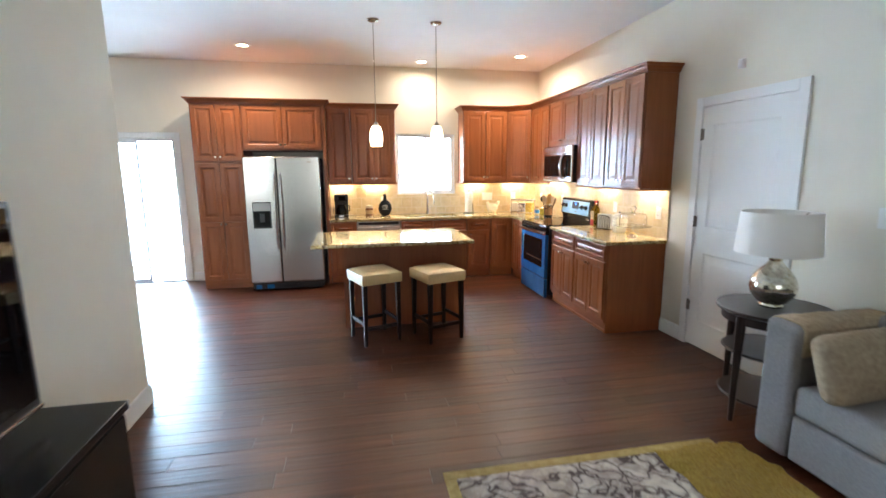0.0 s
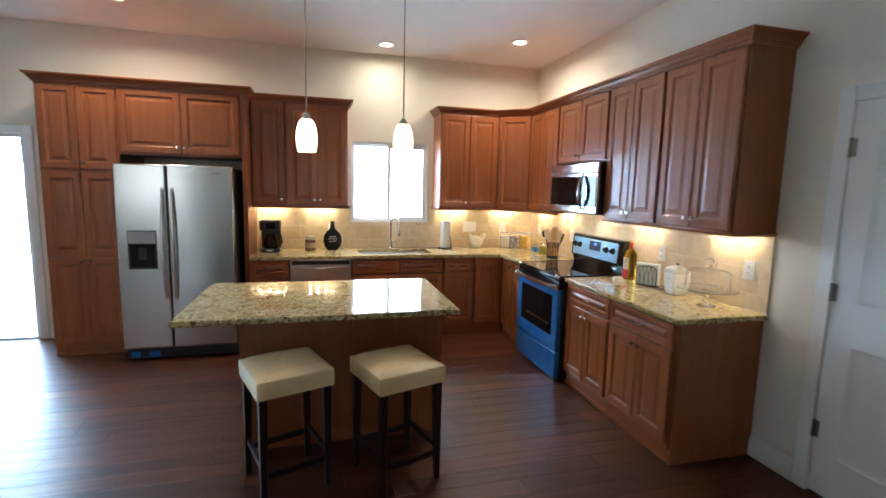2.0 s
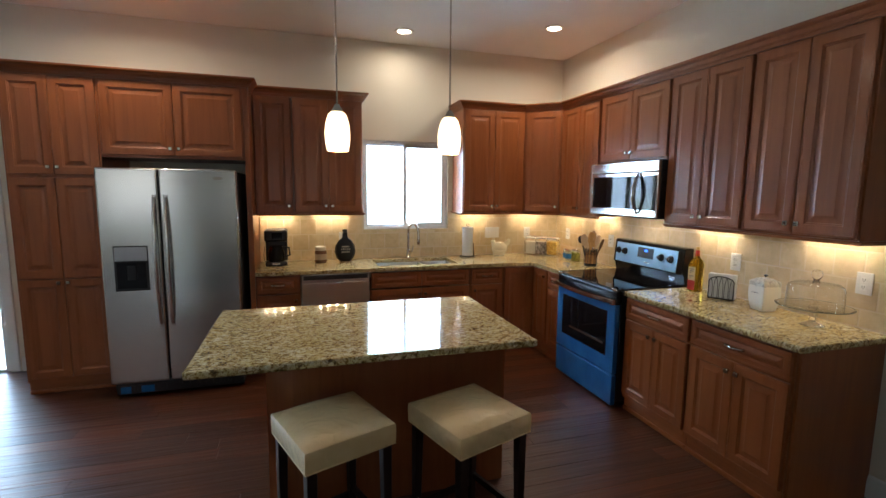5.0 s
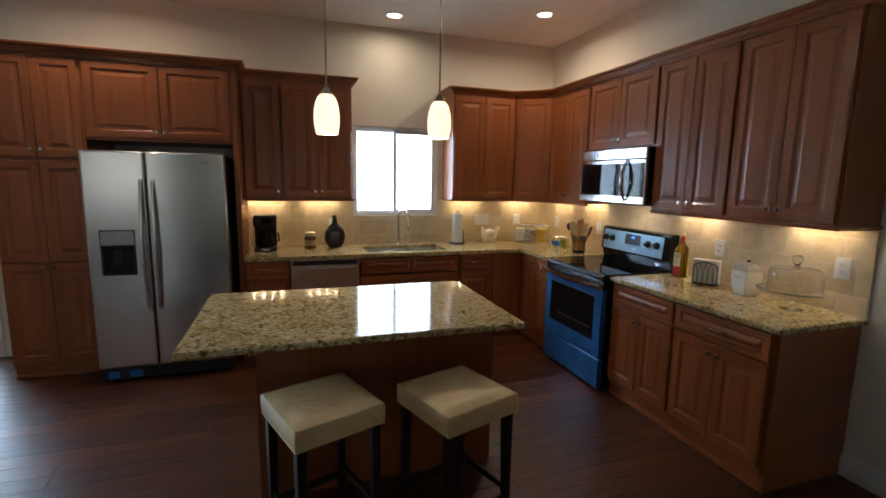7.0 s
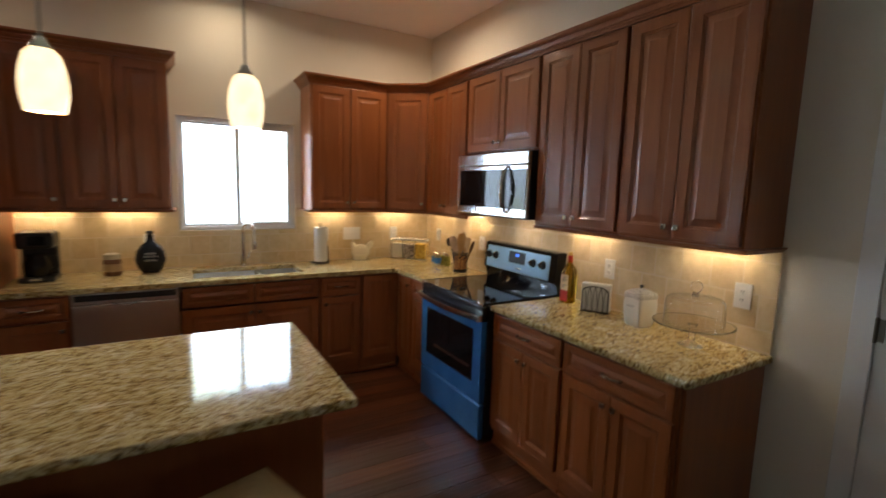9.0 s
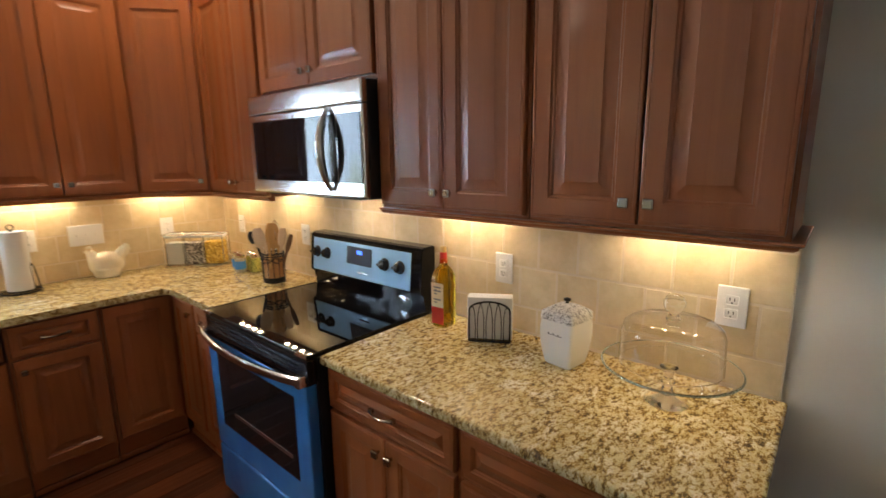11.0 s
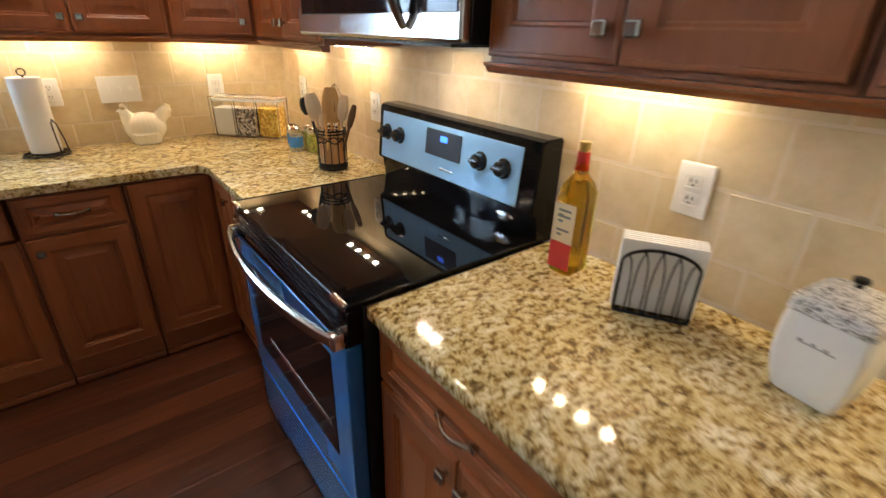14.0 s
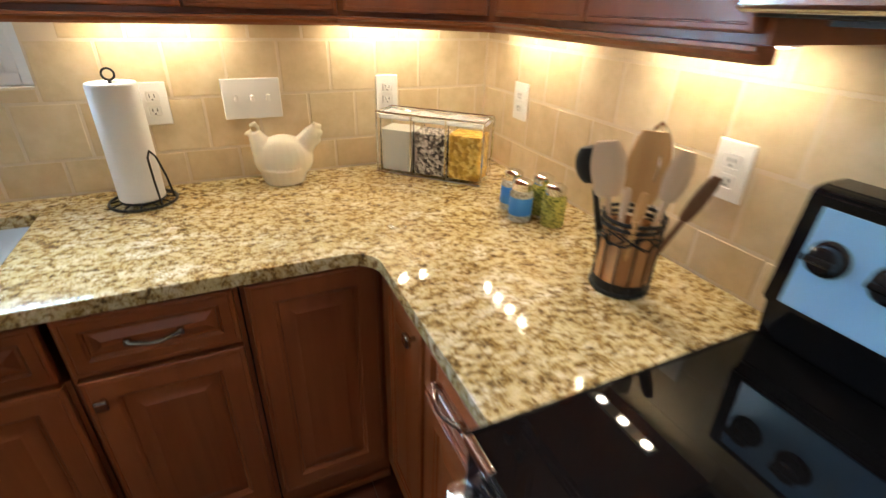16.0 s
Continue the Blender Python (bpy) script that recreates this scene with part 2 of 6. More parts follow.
def sweep(bm, profile, path):
    """A closed profile (outward, up) along a level path, mitred; outward lies to the right of the way walked."""
    pts = [Vector((p[0], p[1])) for p in path]
    rings = []
    for i, p in enumerate(pts):
        d0 = (p - pts[i - 1]).normalized() if i else None
        d1 = (pts[i + 1] - p).normalized() if i < len(pts) - 1 else None
        d0, d1 = d0 or d1, d1 or d0
        n0, n1 = Vector((d0.y, -d0.x)), Vector((d1.y, -d1.x))
        m = (n0 + n1).normalized()
        m = m / max(0.3, m.dot(n0))
        rings.append([bm.verts.new((p.x + m.x * u, p.y + m.y * u, z)) for u, z in profile])
    k = len(profile)
    for a, b in zip(rings, rings[1:]):
        for i in range(k):
            bm.faces.new((a[i], a[(i + 1) % k], b[(i + 1) % k], b[i]))
    bm.faces.new(rings[0])
    bm.faces.new(rings[-1][::-1])


def mesh_of(name, bm, material, smooth=True, angle=38):
    bmesh.ops.recalc_face_normals(bm, faces=bm.faces)
    if smooth:
        area = {f: f.calc_area() for f in bm.faces}
        limit, slight = radians(angle), radians(5)
        for f in bm.faces:
            f.smooth = True
        for e in bm.edges:
            if len(e.link_faces) == 2:
                a, b = area[e.link_faces[0]], area[e.link_faces[1]]
                bend = e.calc_face_angle(0.0)
                e.smooth = not (bend > limit or (bend > slight and max(a, b) > 8 * min(a, b)))
    me = bpy.data.meshes.new(name)
    bm.to_mesh(me)
    bm.free()
    me.materials.append(material)
    return me


def part(name, bm, material, parent, label="", m=None):
    me = bm if isinstance(bm, bpy.types.Mesh) else mesh_of(name, bm, material)
    ob = new(name, me)
    ob.parent = parent
    if m is not None:
        ob.matrix_basis = m
    if label:
        tagged(ob, label)
    return ob


def thing(name, m, label, category, group=""):
    ob = new(name)
    ob.empty_display_size = 0.1
    ob.matrix_basis = m
    return tagged(ob, label, category, group)


def solid(name, bm, material, label, category, group="", m=None, kind=""):
    ob = new(name, mesh_of(name, bm, material))
    if m is not None:
        ob.matrix_basis = m
    return tagged(ob, label, category, group, kind)


def structure(name, bm, material, label, category):
    return solid(name, bm, material, label, category, kind="structure")


def B():
    return bmesh.new()


# ---- the room ----
WIN = (2.632, 3.545, 1.212, 2.13)
SLD = (-2.27, -0.47, 0.0, 2.05)
bm = B()
T = 0.16
box(bm, WEST - T, SLD[0], WALL_Y, WALL_Y + T, 0, CEIL)
box(bm, SLD[0], SLD[1], WALL_Y, WALL_Y + T, SLD[3], CEIL)
box(bm, SLD[1], WIN[0], WALL_Y, WALL_Y + T, 0, CEIL)
box(bm, WIN[0], WIN[1], WALL_Y, WALL_Y + T, 0, WIN[2])
box(bm, WIN[0], WIN[1], WALL_Y, WALL_Y + T, WIN[3], CEIL)
box(bm, WIN[1], WALL_X + T, WALL_Y, WALL_Y + T, 0, CEIL)
wall_north = structure("wall_north", bm, WALL, "cream painted kitchen wall with a window and sliding door", "wall")
bm = B()
DOOR = (4.21, 5.09, 2.10)
box(bm, WALL_X, WALL_X + T, SOUTH - T, DOOR[0], 0, CEIL)
box(bm, WALL_X, WALL_X + T, DOOR[0], DOOR[1], DOOR[2], CEIL)
box(bm, WALL_X, WALL_X + T, DOOR[1], WALL_Y, 0, CEIL)
wall_east = structure("wall_east", bm, WALL, "cream painted wall behind the range and the white door", "wall")
bm = B()
SW = (0.7, 3.1, 0.85, 2.35)
# unseen dining opening, added to let the fill light in
SD = (-3.1, -0.7)
box(bm, WEST - T, SD[0], SOUTH - T, SOUTH, 0, CEIL)
box(bm, SD[0], SD[1], SOUTH - T, SOUTH, 0, SW[2])
box(bm, SD[0], SD[1], SOUTH - T, SOUTH, SW[3], CEIL)
box(bm, SD[1], SW[0], SOUTH - T, SOUTH, 0, CEIL)
box(bm, SW[0], SW[1], SOUTH - T, SOUTH, 0, SW[2])
box(bm, SW[0], SW[1], SOUTH - T, SOUTH, SW[3], CEIL)
box(bm, SW[1], WALL_X, SOUTH - T, SOUTH, 0, CEIL)
structure("wall_south", bm, WALL, "cream painted south wall with two unseen window openings", "wall")
bm = B()
box(bm, WEST - T, WEST, SOUTH, WALL_Y, 0, CEIL)
structure("wall_west", bm, WALL, "plain cream painted wall", "wall")
bm = B()
box(bm, 0.34, 0.5, SOUTH, 4.86, 0, CEIL)
structure("wall_partition", bm, WALL, "cream painted partition wall behind the television", "wall")
bm = B()
box(bm, WEST - T, WALL_X + T, SOUTH - T, WALL_Y + T, CEIL, CEIL + 0.12)
structure("ceiling", bm, CEILING, "flat white painted ceiling", "ceiling")
bm = B()
box(bm, WEST - T, WALL_X + T, SOUTH - T, WALL_Y + T, -0.12, -0.016)
floor = structure("floor", bm, DARKWOOD, "dark stained wide plank wooden floor", "floor")
bm = B()
box(bm, -300, 300, -300, 300, -0.3, -0.14)
GROUND = paint("pale_patio_ground", (0.45, 0.44, 0.4), 0.9)
structure("ground", bm, GROUND, "pale sunlit ground outside the house", "ground")

BASE = [(0, 0), (0.016, 0), (0.016, 0.095), (0.011, 0.108), (0.011, 0.118), (0.004, 0.128), (0, 0.13)]


def baseboard(path):
    b = B()
    sweep(b, BASE, path)
    structure("baseboard", b, TRIM, "white painted moulded baseboard", "baseboard")


baseboard([(WALL_X, 5.17), (WALL_X, 5.455)][::-1])
baseboard([(WALL_X, 4.13), (WALL_X, SOUTH)])
baseboard([(0.5, SOUTH), (0.5, 4.86), (0.34, 4.86)])
baseboard([(SLD[1] + 0.09, WALL_Y), (-0.065, WALL_Y)])
baseboard([(WEST, WALL_Y), (SLD[0] - 0.09, WALL_Y)])

# bright distance outside
BACK = bpy.data.materials.new("bright_garden_haze")
BACK.use_nodes = True
nt = BACK.node_tree
nt.nodes.remove(nt.nodes["Principled BSDF"])
em = nt.nodes.new("ShaderNodeEmission")
bt = nt.nodes.new("ShaderNodeTexCoord")
bnz = nt.nodes.new("ShaderNodeTexNoise")
bnz.inputs["Scale"].default_value, bnz.inputs["Detail"].default_value = 1.6, 6
brp = nt.nodes.new("ShaderNodeValToRGB")
brp.color_ramp.elements[0].position, brp.color_ramp.elements[0].color = 0.34, (0.42, 0.58, 0.56, 1)
brp.color_ramp.elements[1].position, brp.color_ramp.elements[1].color = 0.5, (0.52, 0.74, 1.0, 1)
nt.links.new(bt.outputs["Object"], bnz.inputs["Vector"])
nt.links.new(bnz.outputs["Fac"], brp.inputs[0])
nt.links.new(brp.outputs[0], em.inputs[0])
em.inputs[1].default_value = 21.0
nt.links.new(em.outputs[0], nt.nodes["Material Output"].inputs[0])
bm = B()
box(bm, -5.5, 6.5, 11.0, 11.05, -0.14, 4.5)
structure("backdrop", bm, BACK, "overexposed bright garden beyond the glass", "backdrop")

# ---- cabinets ----
DOORS = {}


def door_mesh(w, h, drawer=False):
    """A raised-panel front, its face towards -y, from x 0 to w and z 0 to h."""
    key = (round(w, 3), round(h, 3), drawer)
    if key not in DOORS:
        b = B()
        s = 0.055 if not drawer else 0.034
        k = 1.0 if not drawer else 0.7
        rings = [(0, 0.02), (0, 0.004), (0.0015, 0.001), (0.004, 0), (0.009, 0), (0.010, 0.0012), (0.0115, 0.0012), (0.0125, 0), (s, 0), (s + 0.004 * k, 0.0035), (s + 0.009 * k, 0.0045),
                 (s + 0.012 * k, 0.0085), (s + 0.02 * k, 0.0085), (s + 0.045 * k, 0.002), (s + 0.047 * k, 0.0012)]
        vs = [[b.verts.new(p) for p in ((i, y, i), (w - i, y, i), (w - i, y, h - i), (i, y, h - i))] for i, y in rings]
        for p, q in zip(vs, vs[1:]):
            for j in range(4):
                b.faces.new((p[j], p[(j + 1) % 4], q[(j + 1) % 4], q[j]))
        b.faces.new(vs[0][::-1])
        b.faces.new(vs[-1])
        DOORS[key] = mesh_of("drawer_front" if drawer else "door", b, CAB_H if drawer else CAB, angle=20)
    return DOORS[key]


def knob_mesh():
    b = B()
    tube(b, [(0, 0, 0), (0, -0.013, 0)], 0.006, 10)
    rbox(b, -0.0135, 0.0135, -0.026, -0.013, -0.0135, 0.0135, 0.004, 3)
    return mesh_of("knob", b, NICKEL)


def pull_mesh():
    b = B()
    pts = [(-0.048 + 0.096 * i / 10, -0.012 - 0.018 * math.sin(math.pi * i / 10), 0) for i in range(11)]
    tube(b, pts, [0.0062 - 0.0016 * math.sin(math.pi * i / 10) for i in range(11)], 8)
    rbox(b, -0.058, -0.043, -0.016, 0, -0.008, 0.008, 0.003)
    rbox(b, 0.043, 0.058, -0.016, 0, -0.008, 0.008, 0.003)
    return mesh_of("pull", b, NICKEL)


KNOB, PULL = knob_mesh(), pull_mesh()


def cabinet(name, m, w, depth, z0, z1, fronts, label, group, toe=0.0, feet=None):
    """fronts: (x0, x1, z0, z1, kind, hardware x, hardware z); local x runs along the front, y back into the cabinet."""
    ob = thing(name, m, label, "cabinet", group)
    b = B()
    box(b, 0.0015, w - 0.0015, 0, depth, z0 + toe, z1)
    part("body", b, CAB, ob)
    if toe:
        b = B()
        box(b, 0.002, w - 0.002, 0.022, depth - 0.02, z0, z0 + toe - 0.001)
        part("toe_kick", b, CAB_H, ob)
        b = B()
        rbox(b, 0.002, w - 0.002, 0.008, 0.0215, z0 + 0.0005, z0 + 0.032, 0.006, 2)
        part("shoe_moulding", b, CAB_H, ob)
    for x0, x1, a0, a1, kind, hx, hz in fronts:
        f = part("drawer" if kind == "drawer" else "door", door_mesh(x1 - x0, a1 - a0, kind == "drawer"), CAB, ob, m=pose(x0, -0.021, a0))
        if hx is not None:
            part("handle" if kind == "drawer" else "knob", PULL if kind == "drawer" else KNOB, NICKEL, f, "brushed nickel hardware", pose(hx - x0, 0, hz - a0))
    return ob


def pair(w, z0, z1, low=True, e=0.012, hz=None):
    """Two doors that meet in the middle, with knobs by the meeting stiles."""
    c = w / 2
    k = hz if hz is not None else (z0 + 0.055 if low else z1 - 0.055)
    return [(e, c - 0.002, z0, z1, "door", c - 0.03, k), (c + 0.002, w - e, z0, z1, "door", c + 0.03, k)]


def east(y, x=4.297):
    """A cabinet on the east wall whose left end lies at y."""
    return pose(x, y, 0, 0, 0, -90)


def north(x, y):
    return pose(x, y, 0)


UZ0, UZ1 = 1.402, 2.45
D0, D1 = UZ0 + 0.012, UZ1 - 0.014
UP_FRONT_X, UP_FRONT_Y = 4.59, 8.42
UDEP = WALL_X - UP_FRONT_X - 0.002
UN = WALL_Y - UP_FRONT_Y - 0.002
LAB_U = "brown stained maple wall cabinet with raised-panel doors"
LAB_B = "brown stained maple base cabinet with drawer and raised-panel doors"
GU, GB = "wall cabinets", "base cabinets"

# fridge surround
PX0, PX1, FX1, PF = -0.06, 0.555, 1.62, 8.135
PD = WALL_Y - PF - 0.002
w = PX1 - PX0
fr = pair(w, 1.715, D1, True) + pair(w, 0.925, 1.69, True, hz=0.905) + pair(w, 0.13, 0.915, False, hz=0.89)
for i in (2, 3):
    fr[i] = fr[i][:5] + (None, None)
cabinet("pantry_cabinet", north(PX0, PF), w, PD, 0, UZ1, fr, "tall brown stained maple pantry cabinet with raised-panel doors", "tall cabinets", 0.1)
w = FX1 - 0.045 - PX1
cabinet("fridge_cabinet", north(PX1, PF), w, PD, 1.855, UZ1, pair(w, 1.875, D1, True), "brown stained maple cabinet above the refrigerator", GU)
bm = B()
box(bm, FX1 - 0.044, FX1 - 0.002, PF - 0.004, WALL_Y - 0.002, 0, UZ1)
solid("end_panel", bm, CAB, "tall brown maple end panel beside the refrigerator", "panel")

# upper cabinets, north wall
wa = 2.585 - FX1
cabinet("wall_cabinet", north(FX1, UP_FRONT_Y), 0.33, UN, UZ0, UZ1, [(0.012, 0.318, D0, D1, "door", 0.29, D0 + 0.055)], LAB_U, GU)
cabinet("wall_cabinet", north(FX1 + 0.331, UP_FRONT_Y), wa - 0.331, UN, UZ0, UZ1, pair(wa - 0.331, D0, D1), LAB_U, GU)
XB = 3.60
DG = ((4.285, UP_FRONT_Y), (UP_FRONT_X, 8.15))
wb = DG[0][0] - XB
cabinet("wall_cabinet", north(XB, UP_FRONT_Y), wb, UN, UZ0, UZ1, pair(wb, D0, D1), LAB_U, GU)
# diagonal corner cabinet
corner = thing("corner_cabinet", pose(0, 0, 0), "brown stained maple diagonal corner wall cabinet", "cabinet", GU)
bm = B()
poly = [DG[0], DG[1], (WALL_X - 0.002, DG[1][1]), (WALL_X - 0.002, WALL_Y - 0.002), (DG[0][0], WALL_Y - 0.002)]
lo = [bm.verts.new((x, y, UZ0)) for x, y in poly]
hi = [bm.verts.new((x, y, UZ1)) for x, y in poly]
bm.faces.new(lo[::-1]), bm.faces.new(hi)
for i in range(5):
    j = (i + 1) % 5
    bm.faces.new((lo[i], lo[j], hi[j], hi[i]))
part("body", bm, CAB, corner)
dl = math.dist(*DG)
da = math.degrees(math.atan2(DG[1][1] - DG[0][1], DG[1][0] - DG[0][0]))
f = part("door", door_mesh(dl - 0.05, D1 - D0), CAB, corner, m=pose(DG[0][0], DG[0][1], 0, 0, 0, da) @ pose(0.025, -0.021, D0))
part("knob", KNOB, NICKEL, f, "brushed nickel hardware", pose(dl - 0.08, 0, 0.055))

# upper cabinets, east wall
RY0, RY1 = 6.70, 7.52
U_END, U_MID, U_MW = 5.435, 6.063, RY0
for a, b_ in ((DG[1][1], RY1), (U_MW, U_MID), (U_MID, U_END)):
    cabinet("wall_cabinet", east(a - 0.0005, UP_FRONT_X), a - b_ - 0.001, UDEP, UZ0, UZ1, pair(a - b_ - 0.001, D0, D1), LAB_U, GU)
w = RY1 - RY0 - 0.002
cabinet("wall_cabinet", east(RY1 - 0.001, UP_FRONT_X), w, UDEP, 1.875, UZ1, pair(w, 1.89, D1), "short brown stained maple cabinet above the microwave", GU)

# crown and light rail
CROWN = [(u, UZ1 + z) for u, z in ((0.0, -0.006), (0.010, -0.006), (0.012, 0.004), (0.018, 0.008), (0.019, 0.016), (0.026, 0.020), (0.034, 0.033), (0.036, 0.040), (0.048, 0.046), (0.056, 0.053), (0.058, 0.060), (0.058, 0.067), (0.0, 0.067))]
RAIL = [(-0.02, UZ0), (-0.02, UZ0 - 0.022), (0.004, UZ0 - 0.022), (0.012, UZ0 - 0.016), (0.014, UZ0 - 0.01), (0.022, UZ0 - 0.006), (0.022, UZ0 - 0.0005)]


def trim(profile, path, label, name="trim"):
    b = B()
    sweep(b, profile, path)
    tagged(new(name, mesh_of(name, b, CAB_H, angle=12)), label, "trim", kind="structure")


E_ = 0.0025
trim(CROWN, [(PX0, WALL_Y), (PX0, PF - E_), (FX1, PF - E_), (FX1, UP_FRONT_Y - 0.08)][:4], "brown maple crown moulding over the pantry")
trim(CROWN, [(FX1 + 0.001, UP_FRONT_Y - E_), (2.585, UP_FRONT_Y - E_), (2.585, WALL_Y)], "brown maple crown moulding over wall cabinets")
trim(CROWN, [(XB, WALL_Y), (XB, UP_FRONT_Y - E_), DG[0], (UP_FRONT_X - E_, DG[1][1]), (UP_FRONT_X - E_, U_END), (WALL_X, U_END)], "brown maple crown moulding over wall cabinets")
trim(RAIL, [(FX1 + 0.001, UP_FRONT_Y), (2.585, UP_FRONT_Y), (2.585, TILE_Y)], "brown maple light rail under wall cabinets")
trim(RAIL, [(XB, TILE_Y), (XB, UP_FRONT_Y), DG[0], (UP_FRONT_X, DG[1][1]), (UP_FRONT_X, RY1 + 0.001)], "brown maple light rail under wall cabinets")
trim(RAIL, [(UP_FRONT_X, RY0 - 0.001), (UP_FRONT_X, U_END), (TILE_X, U_END)], "brown maple light rail under wall cabinets")

# base cabinets
BX, BY, CT = 4.297, 8.135, 0.91
BZ1 = CT - 0.037
BDX, BDY = WALL_X - BX - 0.003, WALL_Y - BY - 0.003
DRW = (0.715, BZ1 - 0.012)
DRZ = sum(DRW) / 2


def drawer_doors(w):
    return [(0.012, w - 0.012, *DRW, "drawer", w / 2, DRZ)] + pair(w, 0.135, 0.70, False)


for a, b_ in ((RY0 - 0.012, 6.09), (6.09, 5.46)):
    w = a - b_ - 0.001
    cabinet("base_cabinet", east(a), w, BDX, 0, BZ1, drawer_doors(w), LAB_B, GB, 0.1)
bm = B()
box(bm, BX + 0.012, WALL_X - 0.003, 5.447, 5.459, 0, BZ1)
solid("end_panel", bm, CAB, "brown maple end panel on the base cabinet", "panel")
# between range and corner
w = 0.30
cabinet("base_cabinet", east(RY1 + 0.31), w, BDX, 0, BZ1, [(0.012, w - 0.012, *DRW, "drawer", w / 2, DRZ), (0.012, w - 0.012, 0.135, 0.70, "door", w - 0.04, 0.645)], LAB_B, GB, 0.1)
w = BY - (RY1 + 0.312)
cabinet("corner_base_cabinet", east(BY), w, BDX, 0, BZ1, [(0.03, w - 0.004, 0.135, DRW[1], "door", w - 0.04, 0.80)], "brown maple corner base cabinet with full-height doors", GB, 0.1)
# north run
w = 0.37
cabinet("base_cabinet", north(FX1, BY), w, BDY, 0, BZ1, [(0.012, w - 0.012, *DRW, "drawer", w / 2, DRZ), (0.012, w - 0.012, 0.135, 0.70, "door", w - 0.04, 0.645)], LAB_B, GB, 0.1)
SX0, SX1 = 2.605, 3.59
w = SX1 - SX0
cabinet("sink_cabinet", north(SX0, BY), w, BDY, 0, 0.70, [(0.012, w / 2 - 0.002, *DRW, "drawer", None, None), (w / 2 + 0.002, w - 0.012, *DRW, "drawer", None, None)] + pair(w, 0.135, 0.70, False), "brown stained maple sink base cabinet", GB, 0.1)
w = 3.945 - SX1
cabinet("base_cabinet", north(SX1 + 0.001, BY), w, BDY, 0, BZ1, [(0.012, w - 0.012, *DRW, "drawer", w / 2, DRZ), (0.012, w - 0.012, 0.135, 0.70, "door", 0.045, 0.645)], LAB_B, GB, 0.1)
w = BX - 3.947
cabinet("corner_base_cabinet", north(3.947, BY), w, BDY, 0, BZ1, [(0.012, w - 0.026, 0.135, DRW[1], "door", None, None)], "brown maple corner base cabinet with full-height doors", GB, 0.1)

# ---- counters ----


def slab(name, xs, ys, filled, label, fillet=None, r=0.009):
    b = B()
    pts = {}

    def vert(x, y):
        k = (round(x, 4), round(y, 4))
        if k not in pts:
            pts[k] = b.verts.new((x, y, CT))
        return pts[k]

    for i in range(len(xs) - 1):
        for j in range(len(ys) - 1):
            if filled((xs[i] + xs[i + 1]) / 2, (ys[j] + ys[j + 1]) / 2):
                b.faces.new([vert(xs[i], ys[j]), vert(xs[i + 1], ys[j]), vert(xs[i + 1], ys[j + 1]), vert(xs[i], ys[j + 1])])
    if fillet:
        cx, cy, q = fillet
        arc = [vert(cx - q + q * math.sin(a), cy - q + q * math.cos(a)) for a in [math.pi / 2 * k / 6 for k in range(7)]]
        b.faces.new([vert(cx, cy)] + arc)
    g = bmesh.ops.extrude_face_region(b, geom=list(b.faces))
    low = [v for v in g["geom"] if isinstance(v, bmesh.types.BMVert)]
    bmesh.ops.translate(b, verts=low, vec=(0, 0, -0.035))
    bmesh.ops.recalc_face_normals(b, faces=b.faces)
    sharp = [e for e in b.edges if len(e.link_faces) == 2 and e.calc_face_angle() > radians(60)]
    bmesh.ops.bevel(b, geom=sharp, offset=r, segments=3, profile=0.5, affect="EDGES", clamp_overlap=True)
    return solid(name, b, GRANITE, label, "countertop")


CX, CY = 4.255, 8.095
SK = (2.70, 3.49, 8.215, 8.615)
q = 0.07
slab("countertop", [FX1 + 0.001, SK[0], SK[1], CX - q, CX, TILE_X - 0.001], [RY1 + 0.004, CY - q, CY, SK[2], SK[3], TILE_Y - 0.001],
     lambda x, y: (y > CY or x > CX) and not (SK[0] < x < SK[1] and SK[2] < y < SK[3]), "polished gold granite countertop with a sink cutout", (CX, CY, q))
slab("countertop", [CX, TILE_X - 0.001], [5.412, RY0 - 0.006], lambda x, y: True, "polished gold granite countertop beside the range")
IX0, IX1, IY0, IY1 = 1.548, 3.10, 5.846, 6.83
slab("island_top", [IX0, IX1], [IY0, IY1], lambda x, y: True, "polished gold granite island top with overhang")

# island body
isl = thing("kitchen_island", pose(0, 0, 0), "brown maple kitchen island base under granite", "island")
bm = B()
box(bm, 1.835, 3.06, 6.16, 6.76, 0.1, CT - 0.0355)
part("body", bm, CAB, isl)
bm = B()
box(bm, 1.845, 3.05, 6.17, 6.70, 0, 0.099)
part("plinth", bm, CAB_H, isl)
bm = B()
box(bm, 1.83, 3.065, 6.148, 6.159, 0, CT - 0.036)
part("back_panel", bm, CAB, isl)
for k in range(3):
    wI = 1.225 / 3
    part("door", door_mesh(wI - 0.02, 0.72), CAB, isl, m=pose(3.06 - wI * k - 0.01, 6.781, 0.13, 0, 0, 180))

